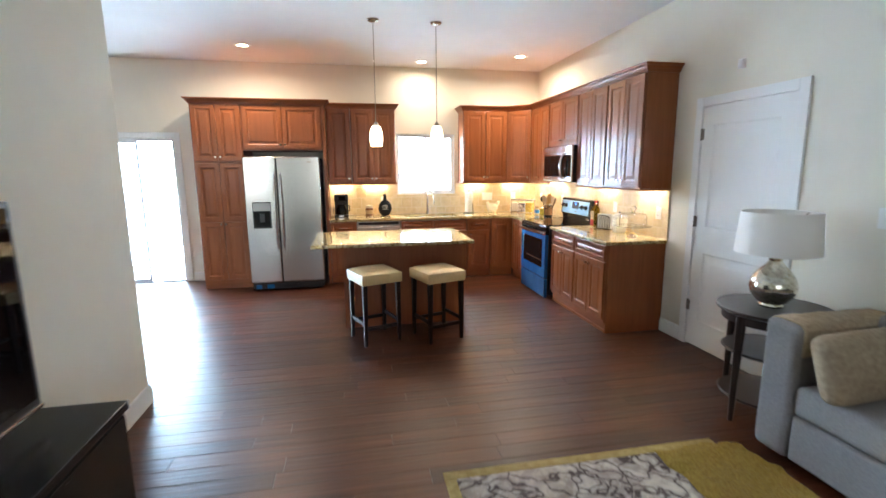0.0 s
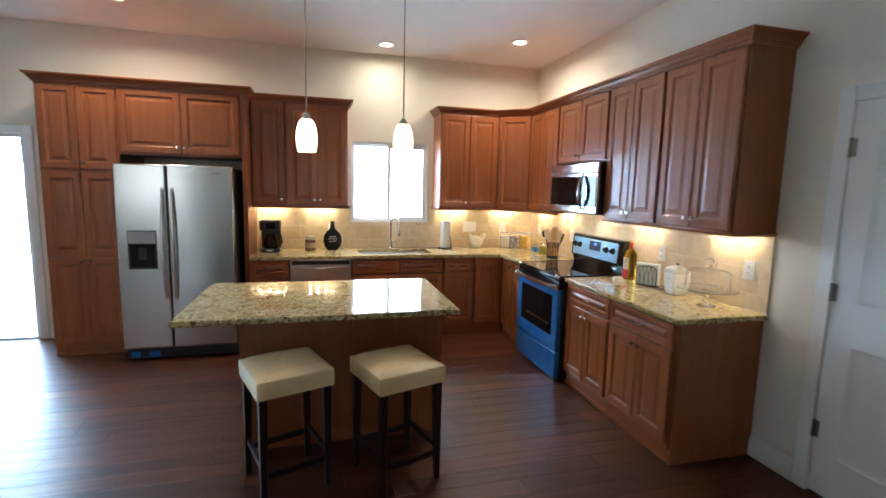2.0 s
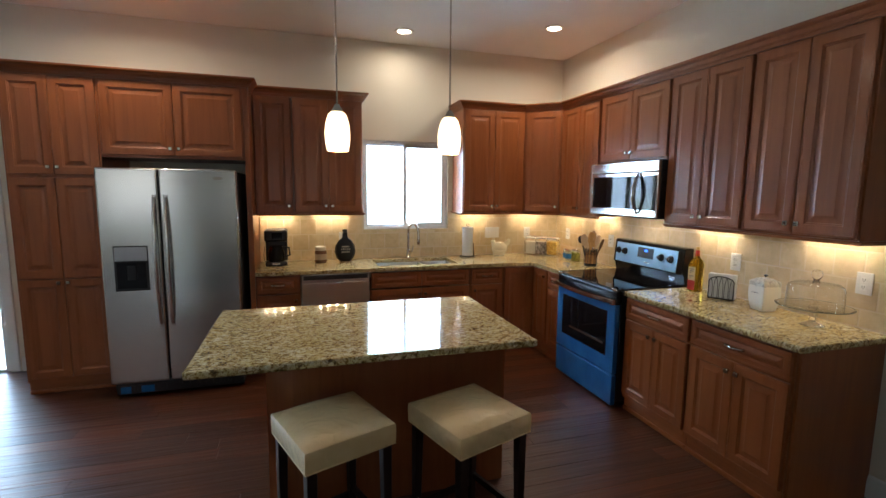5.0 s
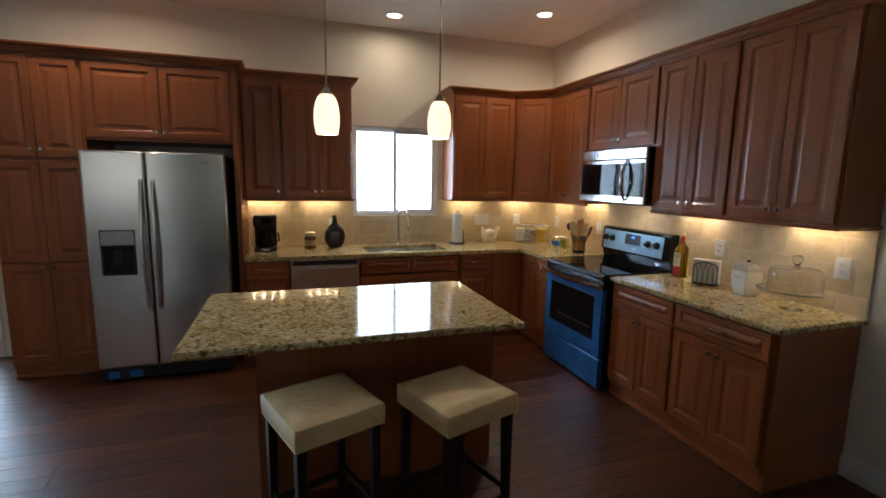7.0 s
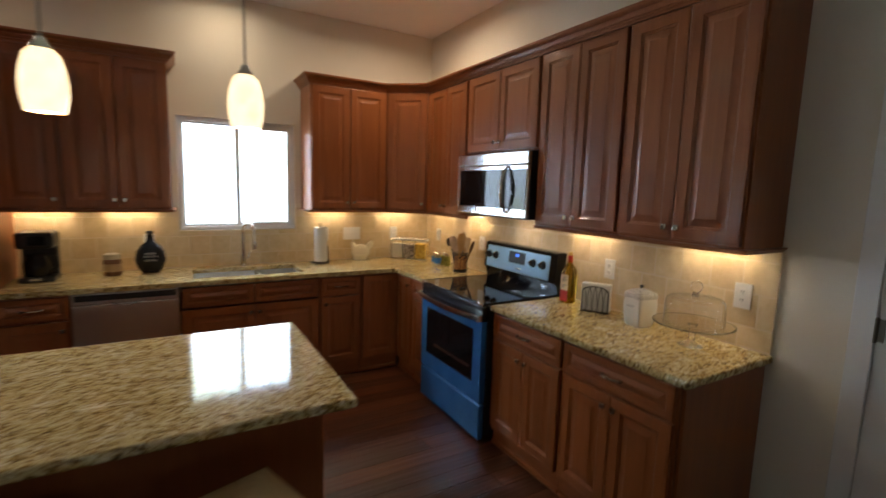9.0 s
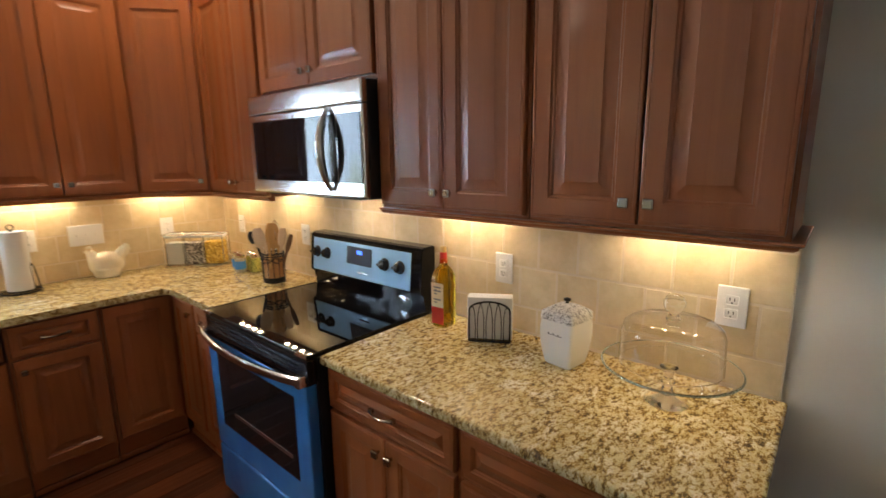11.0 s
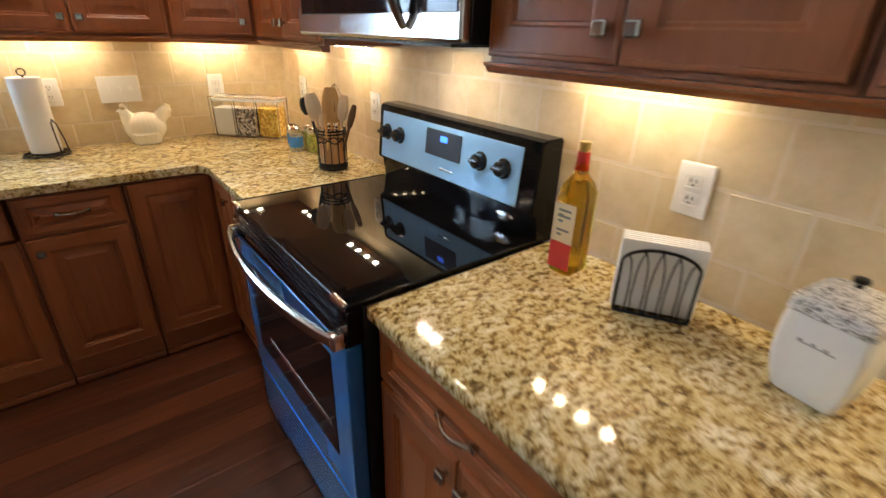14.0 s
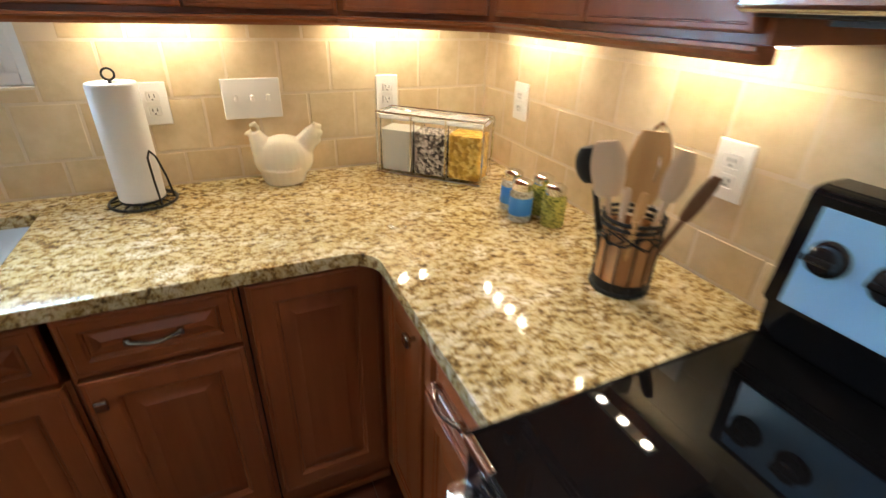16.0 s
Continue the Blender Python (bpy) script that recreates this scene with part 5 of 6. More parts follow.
def grains(name, stops, scale):
    m_ = mat(name, stops[1][1], 0.7)
    n_ = Net(m_)
    vo = n_.add("ShaderNodeTexVoronoi", Scale=scale)
    n_.join(n_.coords(), vo.inputs["Vector"])
    sep = n_.t.nodes.new("ShaderNodeSeparateColor")
    n_.join(vo.outputs["Color"], sep.inputs[0])
    n_.set("Base Color", n_.ramp(sep.outputs[0], stops))
    n_.bump(vo.outputs["Distance"], 0.8, 0.006)
    return m_


BEANS = grains("mixed_beans", [(0.2, (0.06, 0.045, 0.04)), (0.45, (0.3, 0.24, 0.19)), (0.75, (0.7, 0.62, 0.53))], 125)
PASTA = grains("yellow_pasta", [(0.2, (0.50, 0.27, 0.03)), (0.5, (0.70, 0.42, 0.05)), (0.8, (0.82, 0.58, 0.13))], 85)
cm = pose((4.462 + 4.712) / 2 + 0.025, (8.652 + 8.395) / 2 + 0.03, CT, 0, 0, -45)
ob = thing("container_set", cm, "three clear dry food containers clamped in a wire rack", "food containers")
for k, fill in enumerate((FLOUR, BEANS, PASTA)):
    x = -0.121 + 0.121 * k
    bm = B()
    square_loft(bm, [(0.057, 0.05, 0.006), (0.0585, 0.0515, 0.012), (0.0585, 0.0515, 0.185), (0.0555, 0.0485, 0.185), (0.0555, 0.0485, 0.012)], 0.01, False)
    bmesh.ops.translate(bm, verts=bm.verts, vec=(x, 0, 0))
    jar = glassy(part("container", bm, THIN, ob, "clear plastic container"))
    bm = B()
    square_loft(bm, [(0.053, 0.046, 0.0125), (0.0545, 0.0475, 0.03), (0.0545, 0.0475, 0.15 + 0.006 * (k == 2))], 0.01)
    bmesh.ops.translate(bm, verts=bm.verts, vec=(x, 0, 0))
    part("filling", bm, fill, jar, ("white flour", "mottled dry beans", "yellow pasta")[k])
    bm = B()
    square_loft(bm, [(0.059, 0.052, 0.1855), (0.061, 0.054, 0.188), (0.061, 0.054, 0.2), (0.05, 0.043, 0.204)], 0.01)
    bmesh.ops.translate(bm, verts=bm.verts, vec=(x, 0, 0))
    glassy(part("lid", bm, mat("clear_lid", (0.9, 0.9, 0.88), 0.15, transmission=0.6), jar, "translucent lid"))
bm = B()
L_, W_ = 0.186, 0.058
for z in (0.004, 0.206):
    bm = B()
    tube(bm, [(-L_, -W_, z), (L_, -W_, z), (L_, W_, z), (-L_, W_, z)], 0.003, 6, True)
    part("rack_ring", bm, CHROME, ob, "chrome wire ring")
for x in (-L_, -0.0605, 0.0605, L_):
    bm = B()
    tube(bm, [(x, -W_, 0.004), (x, -W_, 0.206), (x, W_, 0.206), (x, W_, 0.004)], 0.003, 6)
    part("rack_hoop", bm, CHROME, ob, "chrome wire hoop")

# spice jars
BLUE = paint("blue_label", (0.05, 0.24, 0.62), 0.5)
SPICE = grains("green_spice", [(0.2, (0.16, 0.17, 0.03)), (0.5, (0.36, 0.34, 0.05)), (0.8, (0.5, 0.46, 0.1))], 190)
TEALSPICE = grains("pale_spice", [(0.2, (0.3, 0.28, 0.2)), (0.5, (0.42, 0.4, 0.3)), (0.8, (0.6, 0.58, 0.45))], 190)
for x, y, kind_ in ((4.686, 8.122, 0), (4.768, 8.14, 1), (4.75, 8.06, 1), (4.708, 8.203, 0)):
    ob = thing("spice_jar", pose(x, y, CT, 0, 0, 30), ("small glass spice jar with blue label" if kind_ == 0 else "small glass jar of green spice, steel lid"), "spice jar", "spice jars")
    bm = B()
    lathe(bm, [(0.0, 0.0006), (0.03, 0.0006), (0.032, 0.004), (0.032, 0.078), (0.026, 0.088), (0.0, 0.088)], 20)
    part("jar", bm, SPICE if kind_ else TEALSPICE, ob)
    bm = B()
    lathe(bm, [(0.0, 0.0885), (0.027, 0.0885), (0.028, 0.093), (0.028, 0.108), (0.02, 0.114), (0.0, 0.115)], 20)
    part("lid", bm, CHROME, ob, "steel shaker lid")
    if kind_ == 0:
        bm = B()
        lathe(bm, [(0.0323, 0.02), (0.0326, 0.02), (0.0326, 0.07), (0.0323, 0.07)], 20)
        part("label", bm, BLUE, ob, "blue label")

# utensil holder
UX, UY = 4.695, 7.745
ob = thing("utensil_holder", pose(UX, UY, CT), "tan slatted utensil holder wrapped in dark wire", "utensil holder")
bm = B()
lathe(bm, [(0.0, 0.001), (0.056, 0.001), (0.056, 0.01), (0.0, 0.01)], 30)
part("floor_disc", bm, BLACKWIRE, ob)
for k in range(12):
    bm = B()
    rbox(bm, 0.05, 0.053, -0.0128, 0.0128, 0.0105, 0.142, 0.001)
    part("slat", bm, BAMBOO, ob, "tan bamboo slat", m=pose(0, 0, 0, 0, 0, 15 + 30 * k))
for z, r in ((0.008, 0.0585), (0.15, 0.0595), (0.163, 0.0605)):
    bm = B()
    tube(bm, [(r * math.cos(2 * math.pi * i / 28), r * math.sin(2 * math.pi * i / 28), z) for i in range(28)], 0.004, 6, True)
    part("wire_ring", bm, BLACKWIRE, ob, "dark wire ring")
for k in range(12):
    a_ = 2 * math.pi * k / 12
    bm = B()
    tube(bm, [(0.0585 * math.cos(a_), 0.0585 * math.sin(a_), 0.005), (0.0595 * math.cos(a_), 0.0595 * math.sin(a_), 0.15), (0.0605 * math.cos(a_ + 0.2), 0.0605 * math.sin(a_ + 0.2), 0.172)], 0.0019, 6)
    part("wire", bm, BLACKWIRE, ob, "dark upright wire")
for k in range(5):
    bm = B()
    tube(bm, [(0.0612 * math.cos(0.55 * i + 1.3 * k), 0.0612 * math.sin(0.55 * i + 1.3 * k), 0.128 + 0.016 * math.sin(1.7 * i + k)) for i in range(12)], 0.0016, 6)
    part("wrapped_wire", bm, BLACKWIRE, ob, "dark tangled wire")
bm = B()
lathe(bm, [(0.0565, 0.002), (0.059, 0.002), (0.059, 0.03), (0.0565, 0.03)], 28)
part("base_band", bm, BLACKWIRE, ob)


def utensil(name, label, dx, dy, lean_x, lean_y, length, head_w, head_l, material, thick=0.008):
    length *= 0.94
    b = B()
    tube(b, [(0, 0, 0.0), (0, 0, length - head_l)], [0.0065, 0.006], 8)
    n = 10
    levels = []
    for i in range(n + 1):
        f_ = i / n
        wv = head_w * (0.2 + 0.8 * math.sin(math.pi * min(1, 0.08 + f_ * 0.86)) ** 0.42)
        z = length - head_l + head_l * f_
        levels.append([b.verts.new((wv / 2 * math.cos(2 * math.pi * k / 12), thick / 2 * math.sin(2 * math.pi * k / 12), z)) for k in range(12)])
    for p, q2 in zip(levels, levels[1:]):
        for k in range(12):
            b.faces.new((p[k], p[(k + 1) % 12], q2[(k + 1) % 12], q2[k]))
    b.faces.new(levels[0][::-1]), b.faces.new(levels[-1])
    return solid(name, b, material, label, "utensil", "kitchen utensils", m=pose(UX + dx, UY + dy, CT + 0.014, lean_x, lean_y, 0) @ pose(0, 0, 0, 0, 0, -45))


utensil("wooden_spoon", "pale wooden cooking spoon standing in the utensil holder", -0.016, 0.016, -7, -8, 0.315, 0.068, 0.11, PALEWOOD, 0.014)
utensil("wooden_spatula", "broad tan wooden spatula standing in the utensil holder", 0.0, 0.0, -1, 2, 0.335, 0.075, 0.14, WOODEN)
utensil("wooden_spoon", "slim wooden cooking spoon standing in the utensil holder", 0.012, -0.015, 6, 7, 0.31, 0.045, 0.1, PALEWOOD, 0.012)
utensil("black_ladle", "black plastic ladle standing in the utensil holder", -0.022, 0.028, -11, -9, 0.30, 0.07, 0.07, BLACK, 0.03)
utensil("dark_spatula", "slim dark wooden spatula leaning in the utensil holder", 0.02, -0.02, 18, 9, 0.29, 0.028, 0.1, wood("walnut_utensil", (0.1, 0.05, 0.025), (0.16, 0.085, 0.04), (0.22, 0.12, 0.06), 2, 0.45, 0.0), 0.006)
utensil("wooden_fork", "slim wooden fork standing in the utensil holder", 0.015, 0.01, -4, 12, 0.29, 0.035, 0.09, WOODEN)
utensil("wooden_stirrer", "thin wooden stirrer standing in the utensil holder", -0.028, -0.022, 8, -5, 0.24, 0.016, 0.06, WOODEN, 0.006)
utensil("wooden_stirrer", "thin wooden stirrer standing in the utensil holder", -0.034, 0.0, 2, -2, 0.23, 0.018, 0.06, PALEWOOD, 0.006)

bm = B()
tube(bm, [(0, 0, 0.0), (0, 0, 0.17)], 0.007, 8)
for a_ in (0, 60, 120):
    c_, s_ = math.cos(radians(a_)), math.sin(radians(a_))
    loop_ = [(0.034 * c_ * math.sin(math.pi * i / 14) ** 0.8 , 0.034 * s_ * math.sin(math.pi * i / 14) ** 0.8, 0.168 + 0.16 * i / 14) for i in range(15)]
    back_ = [(-x, -y, z) for x, y, z in loop_[::-1]]
    tube(bm, loop_ + back_[1:], 0.0016, 6)
solid("wire_whisk", bm, CHROME, "steel wire whisk standing in the utensil holder", "utensil", "kitchen utensils", m=pose(UX + 0.022, UY + 0.008, CT + 0.014, -2, 3, 0))

# coffee maker
ob = thing("coffee_maker", pose(1.78, 8.53, CT) @ Matrix.Diagonal((1.15, 1.05, 1, 1)), "black drip coffee maker with glass carafe", "coffee maker")
bm = B()
rbox(bm, -0.085, 0.085, -0.11, 0.11, 0.0006, 0.035, 0.012, 3)
rbox(bm, -0.085, 0.085, 0.03, 0.11, 0.03, 0.33, 0.012, 3)
part("body", bm, BLACK, ob)
bm = B()
rbox(bm, -0.088, 0.088, -0.105, 0.108, 0.225, 0.335, 0.02, 4)
part("brew_head", bm, BLACK, ob)
bm = B()
rbox(bm, -0.03, 0.05, -0.108, -0.104, 0.25, 0.31, 0.002)
part("control_panel", bm, BLACKGLASS, ob, "dark control panel")
bm = B()
lathe(bm, [(0.0, 0.037), (0.058, 0.037), (0.068, 0.06), (0.066, 0.12), (0.05, 0.165), (0.052, 0.185), (0.0, 0.186)], 28, 0, -0.04)
carafe = part("carafe", bm, BLACKGLASS, ob, "dark glass carafe")
bm = B()
tube(bm, [(0.045, -0.06, 0.175), (0.1, -0.085, 0.17), (0.105, -0.088, 0.1), (0.062, -0.07, 0.08)], 0.008, 8)
part("handle", bm, BLACK, carafe)
bm = B()
rbox(bm, -0.03, 0.03, -0.112, -0.109, 0.012, 0.028, 0.001)
part("switch_strip", bm, STEEL_Y, ob, "silver switch strip")

# glass jar and dark bottle
ob = thing("candle_jar", pose(2.185, 8.555, CT) @ Matrix.Scale(1.25, 4), "small glass jar candle with pale lid", "jar")
bm = B()
lathe(bm, [(0.0, 0.0006), (0.042, 0.0006), (0.045, 0.006), (0.045, 0.085), (0.038, 0.096), (0.0, 0.096)], 26)
part("jar", bm, paint("amber_wax", (0.2, 0.1, 0.05), 0.2), ob)
bm = B()
lathe(bm, [(0.0, 0.0965), (0.04, 0.0965), (0.041, 0.1), (0.041, 0.125), (0.03, 0.13), (0.0, 0.131)], 26)
part("lid", bm, paint("cream_lid", (0.62, 0.55, 0.44), 0.4), ob, "cream lid")
bm = B()
lathe(bm, [(0.0453, 0.025), (0.0457, 0.025), (0.0457, 0.07), (0.0453, 0.07)], 26)
part("label", bm, paint("tan_label", (0.46, 0.33, 0.2), 0.6), ob, "tan label")
ob = thing("dark_jug", pose(2.425, 8.60, CT) @ Matrix.Scale(1.15, 4), "round black ceramic jug with pale lettering", "jug")
bm = B()
lathe(bm, [(0.0, 0.0006), (0.05, 0.0006), (0.075, 0.03), (0.09, 0.085), (0.082, 0.14), (0.055, 0.18), (0.024, 0.205), (0.02, 0.24), (0.026, 0.248), (0.0, 0.25)], 32)
bmesh.ops.scale(bm, verts=bm.verts, vec=(1, 0.55, 1))
part("body", bm, mat("black_glaze", (0.012, 0.014, 0.018), 0.2), ob)
bm = B()
lathe(bm, [(0.0, 0.2505), (0.016, 0.2505), (0.02, 0.262), (0.02, 0.275), (0.0, 0.28)], 16)
part("stopper", bm, mat("cork_black", (0.03, 0.028, 0.026), 0.7), ob)
bm = B()
for z, w_ in ((0.125, 0.05), (0.105, 0.07), (0.08, 0.06)):
    for k in range(5):
        x = -w_ / 2 + w_ * k / 4
        rbox(bm, x - 0.004, x + 0.004, -0.0525 + abs(x) * 0.12, -0.044, z, z + 0.01 + 0.004 * (k % 2), 0.001)
part("lettering", bm, paint("pale_print", (0.45, 0.45, 0.42), 0.6), ob, "illegible pale lettering")
bm = B()
tube(bm, [(1.68, 8.6, CT + 0.006), (1.662, 8.62, CT + 0.03), (1.655, 8.66, CT + 0.08), (1.66, 8.70, CT + 0.12), (1.662, 8.725, CT + 0.15)], 0.003, 6)
solid("power_cord", bm, BLACK, "thin black power cord of the coffee maker", "cable")

# ---- living room ----
FABRIC = mat("grey_linen", (0.34, 0.33, 0.32), 0.95)
fn = Net(FABRIC)
fv = fn.coords()
fn.set("Base Color", fn.ramp(fn.noise(fv, 90, 3), [(0.3, (0.2, 0.186, 0.182)), (0.7, (0.25, 0.234, 0.228))]))
fn.bump(fn.noise(fv, 420, 2), 0.25, 0.0015)
TANFAB = mat("tan_chenille", (0.38, 0.29, 0.19), 0.95)
tf = Net(TANFAB)
tfv = tf.coords()
tf.set("Base Color", tf.ramp(tf.noise(tfv, 40, 4), [(0.3, (0.31, 0.23, 0.15)), (0.7, (0.45, 0.35, 0.23))]))
tf.bump(tf.noise(tfv, 300, 2), 0.6, 0.003)


def cushion(b, x0, x1, y0, y1, z0, z1, r=0.04, puff=0.02):
    rbox(b, x0, x1, y0, y1, z0, z1, r, 4)
    c0, c1, c2 = (x0 + x1) / 2, (y0 + y1) / 2, (z0 + z1) / 2
    bmesh.ops.subdivide_edges(b, edges=[e for e in b.edges if e.calc_length() > 0.15], cuts=6, use_grid_fill=True)
    for v in b.verts:
        u = [(v.co.x - c0) / (x1 - x0) * 2, (v.co.y - c1) / (y1 - y0) * 2, (v.co.z - c2) / (z1 - z0) * 2]
        k = max(0, 1 - u[0] ** 2) * max(0, 1 - u[1] ** 2)
        v.co.z += puff * k * (1 if u[2] > 0.3 else 0)


sofa = thing("sofa", pose(0, 0, 0), "grey linen sofa with square arms against the wall", "sofa")
SX_, SYE = 4.185, 3.612
bm = B()
rbox(bm, SX_ + 0.012, 4.87, 1.12, SYE - 0.21, 0.03, 0.285, 0.02, 3)
part("base", bm, FABRIC, sofa)
for y0, y1 in ((SYE - 0.208, SYE), (0.91, 1.118)):
    bm = B()
    rbox(bm, SX_, 4.87, y0, y1, 0.02, 0.775, 0.04, 4)
    part("arm", bm, FABRIC, sofa)
bm = B()
rbox(bm, 4.66, 4.885, 1.12, SYE - 0.21, 0.287, 0.82, 0.04, 4)
part("backrest", bm, FABRIC, sofa)
for y0, y1 in ((1.125, 2.255), (2.258, SYE - 0.212)):
    bm = B()
    cushion(bm, SX_ + 0.006, 4.68, y0, y1, 0.288, 0.455, 0.035, 0.02)
    part("seat_cushion", bm, FABRIC, sofa)
for x in (SX_ + 0.06, 4.8):
    for y in (SYE - 0.07, 1.0):
        bm = B()
        lathe(bm, [(0.0, 0.0), (0.018, 0.0), (0.022, 0.022), (0.0, 0.022)], 12, x, y)
        part("foot", bm, DARKWOOD, sofa)
bm = B()
cushion(bm, -0.30, 0.30, -0.175, 0.175, -0.07, 0.07, 0.065, 0.03)
solid("throw_pillow", bm, TANFAB, "plump tan chenille throw pillow on the sofa", "pillow", m=pose(4.47, 3.27, 0.60, 72, 0, 4))
bm = B()
# a cloth that follows the arm's top and hangs over its inner side
fold = [(SYE - 0.012, 0.755), (SYE - 0.03, 0.774), (SYE - 0.06, 0.7795), (SYE - 0.15, 0.7795), (SYE - 0.19, 0.772), (SYE - 0.211, 0.748), (SYE - 0.2135, 0.62)]
rings = []
for i in range(25):
    x = SX_ + 0.03 + 0.63 * i / 24
    lift = 0.0025 + 0.0022 * math.sin(x * 31) + 0.0015 * math.sin(x * 74)
    row_ = [bm.verts.new((x, y, z + (lift if z > 0.7 else 0.012 * math.sin(x * 19)))) for y, z in fold]
    rings.append(row_)
for p, q2 in zip(rings, rings[1:]):
    for k in range(len(fold) - 1):
        bm.faces.new((p[k], p[k + 1], q2[k + 1], q2[k]))
bmesh.ops.recalc_face_normals(bm, faces=bm.faces)
cover = solid("arm_cover", bm, TANFAB, "tan fabric cover laid over the sofa arm", "fabric cover")
thick = cover.modifiers.new("thickness", "SOLIDIFY")
thick.thickness, thick.offset = 0.005, 1.0

# side table and lamp
TX, TY, TZ = 4.54, 3.885, 0.72
tb = thing("side_table", pose(TX, TY, 0), "round dark wooden side table with two lower shelves", "side table")
bm = B()
lathe(bm, [(0.0, TZ - 0.028), (0.30, TZ - 0.028), (0.318, TZ - 0.02), (0.325, TZ - 0.01), (0.32, TZ), (0.0, TZ)], 48)
part("tabletop", bm, DARKWOOD, tb)
bm = B()
lathe(bm, [(0.285, TZ - 0.085), (0.285, TZ - 0.0285), (0.265, TZ - 0.0285), (0.265, TZ - 0.085), (0.285, TZ - 0.085)], 48)
part("apron", bm, DARKWOOD, tb)
for z in (0.43, 0.13):
    bm = B()
    lathe(bm, [(0.0, z), (0.262, z), (0.272, z + 0.008), (0.262, z + 0.018), (0.0, z + 0.018)], 44)
    part("shelf", bm, DARKWOOD, tb)
for k in range(4):
    a_ = radians(188 + 90 * k)
    bm = B()
    tube(bm, [(0.285 * math.cos(a_), 0.285 * math.sin(a_), 0.0), (0.282 * math.cos(a_), 0.282 * math.sin(a_), 0.4), (0.275 * math.cos(a_), 0.275 * math.sin(a_), TZ - 0.03)], [0.016, 0.023, 0.03], 10)
    part("leg", bm, DARKWOOD, tb)
MERC = mat("mercury_glass", (0.72, 0.68, 0.58), 0.12, 1.0)
mn = Net(MERC)
mv = mn.coords()
mn.set("Base Color", mn.ramp(mn.noise(mv, 35, 5, 0.7), [(0.35, (0.42, 0.38, 0.3)), (0.55, (0.78, 0.75, 0.66))]))
mn.bump(mn.noise(mv, 22, 3), 0.35, 0.004)
tl = thing("table_lamp", pose(TX - 0.01, TY + 0.02, TZ), "mercury glass table lamp with white drum shade", "table lamp")
bm = B()
lathe(bm, [(0.0, 0.0006), (0.065, 0.0006), (0.068, 0.012), (0.062, 0.022), (0.088, 0.04), (0.124, 0.09), (0.133, 0.135), (0.12, 0.185), (0.085, 0.235), (0.052, 0.268), (0.034, 0.295), (0.038, 0.31), (0.023, 0.322), (0.0, 0.323)], 36)
part("base", bm, MERC, tl)
bm = B()
tube(bm, [(0, 0, 0.31), (0, 0, 0.46)], 0.008, 8)
part("stem", bm, NICKEL, tl)
bm = B()
lathe(bm, [(0.23, 0.345), (0.212, 0.60), (0.208, 0.60), (0.226, 0.345), (0.23, 0.345)], 48)
part("shade", bm, paint("white_linen_shade", (0.92, 0.9, 0.86), 0.9, 0.3), tl, "white fabric drum shade")
bm = B()
for k in range(3):
    a_ = 2 * math.pi * k / 3
    tube(bm, [(0, 0, 0.46), (0.210 * math.cos(a_), 0.210 * math.sin(a_), 0.59)], 0.003, 6)
part("spider", bm, NICKEL, tl)

# television and console
tv = thing("television", pose(0.62, 2.88, 0.552), "black flat television with silver lower edge", "television")
bm = B()
rbox(bm, -0.025, 0.02, -0.71, 0.71, 0.09, 0.93, 0.008, 3)
part("bezel", bm, BLACK, tv)
bm = B()
box(bm, 0.0205, 0.0215, -0.685, 0.685, 0.125, 0.905)
part("screen", bm, BLACKGLASS, tv)
bm = B()
rbox(bm, 0.0, 0.028, -0.712, 0.712, 0.078, 0.096, 0.004)
part("trim_bar", bm, CHROME, tv, "silver trim bar")
bm = B()
rbox(bm, -0.09, 0.12, -0.25, 0.25, 0.0005, 0.014, 0.004)
rbox(bm, -0.02, 0.01, -0.05, 0.05, 0.012, 0.1, 0.004)
part("stand", bm, BLACK, tv)
cn = thing("media_console", pose(0, 0, 0), "low glossy black media console under the television", "console")
bm = B()
rbox(bm, 0.52, 0.89, 1.75, 3.75, 0.51, 0.55, 0.005)
part("top", bm, PIANO, cn)
bm = B()
box(bm, 0.53, 0.872, 1.77, 3.73, 0.03, 0.509)
part("body", bm, PIANO, cn)
for k in range(3):
    bm = B()
    rbox(bm, 0.8725, 0.886, 1.79 + 0.645 * k, 2.42 + 0.645 * k, 0.06, 0.495, 0.004)
    part("door", bm, PIANO, cn)
bm = B()
box(bm, 0.55, 0.85, 1.8, 3.7, 0, 0.029)
part("plinth", bm, BLACK, cn)

# rug and throw
RUG = mat("branch_pattern_rug", (0.5, 0.42, 0.36), 0.98)
rn = Net(RUG)
rv = rn.coords()
vo = rn.add("ShaderNodeTexVoronoi", Scale=5.5)
vo.feature = "DISTANCE_TO_EDGE"
warp = rn.t.nodes.new("ShaderNodeVectorMath")
wn_ = rn.add("ShaderNodeTexNoise", Scale=3.0, Detail=3.0)
rn.join(rv, wn_.inputs["Vector"])
rn.join(rv, warp.inputs[0])
rn.join(wn_.outputs["Color"], warp.inputs[1])
rn.join(warp.outputs[0], vo.inputs["Vector"])
branch = rn.ramp(vo.outputs["Distance"], [(0.025, (0.12, 0.09, 0.08)), (0.055, (0.5, 0.44, 0.4)), (0.2, (0.66, 0.6, 0.53))])
mauve = rn.ramp(rn.noise(rv, 7, 5, 0.7, 1.0), [(0.4, (0.6, 0.52, 0.48)), (0.6, (1.05, 1.02, 0.98))])
rn.set("Base Color", rn.mix(1.0, branch, mauve, "MULTIPLY"))
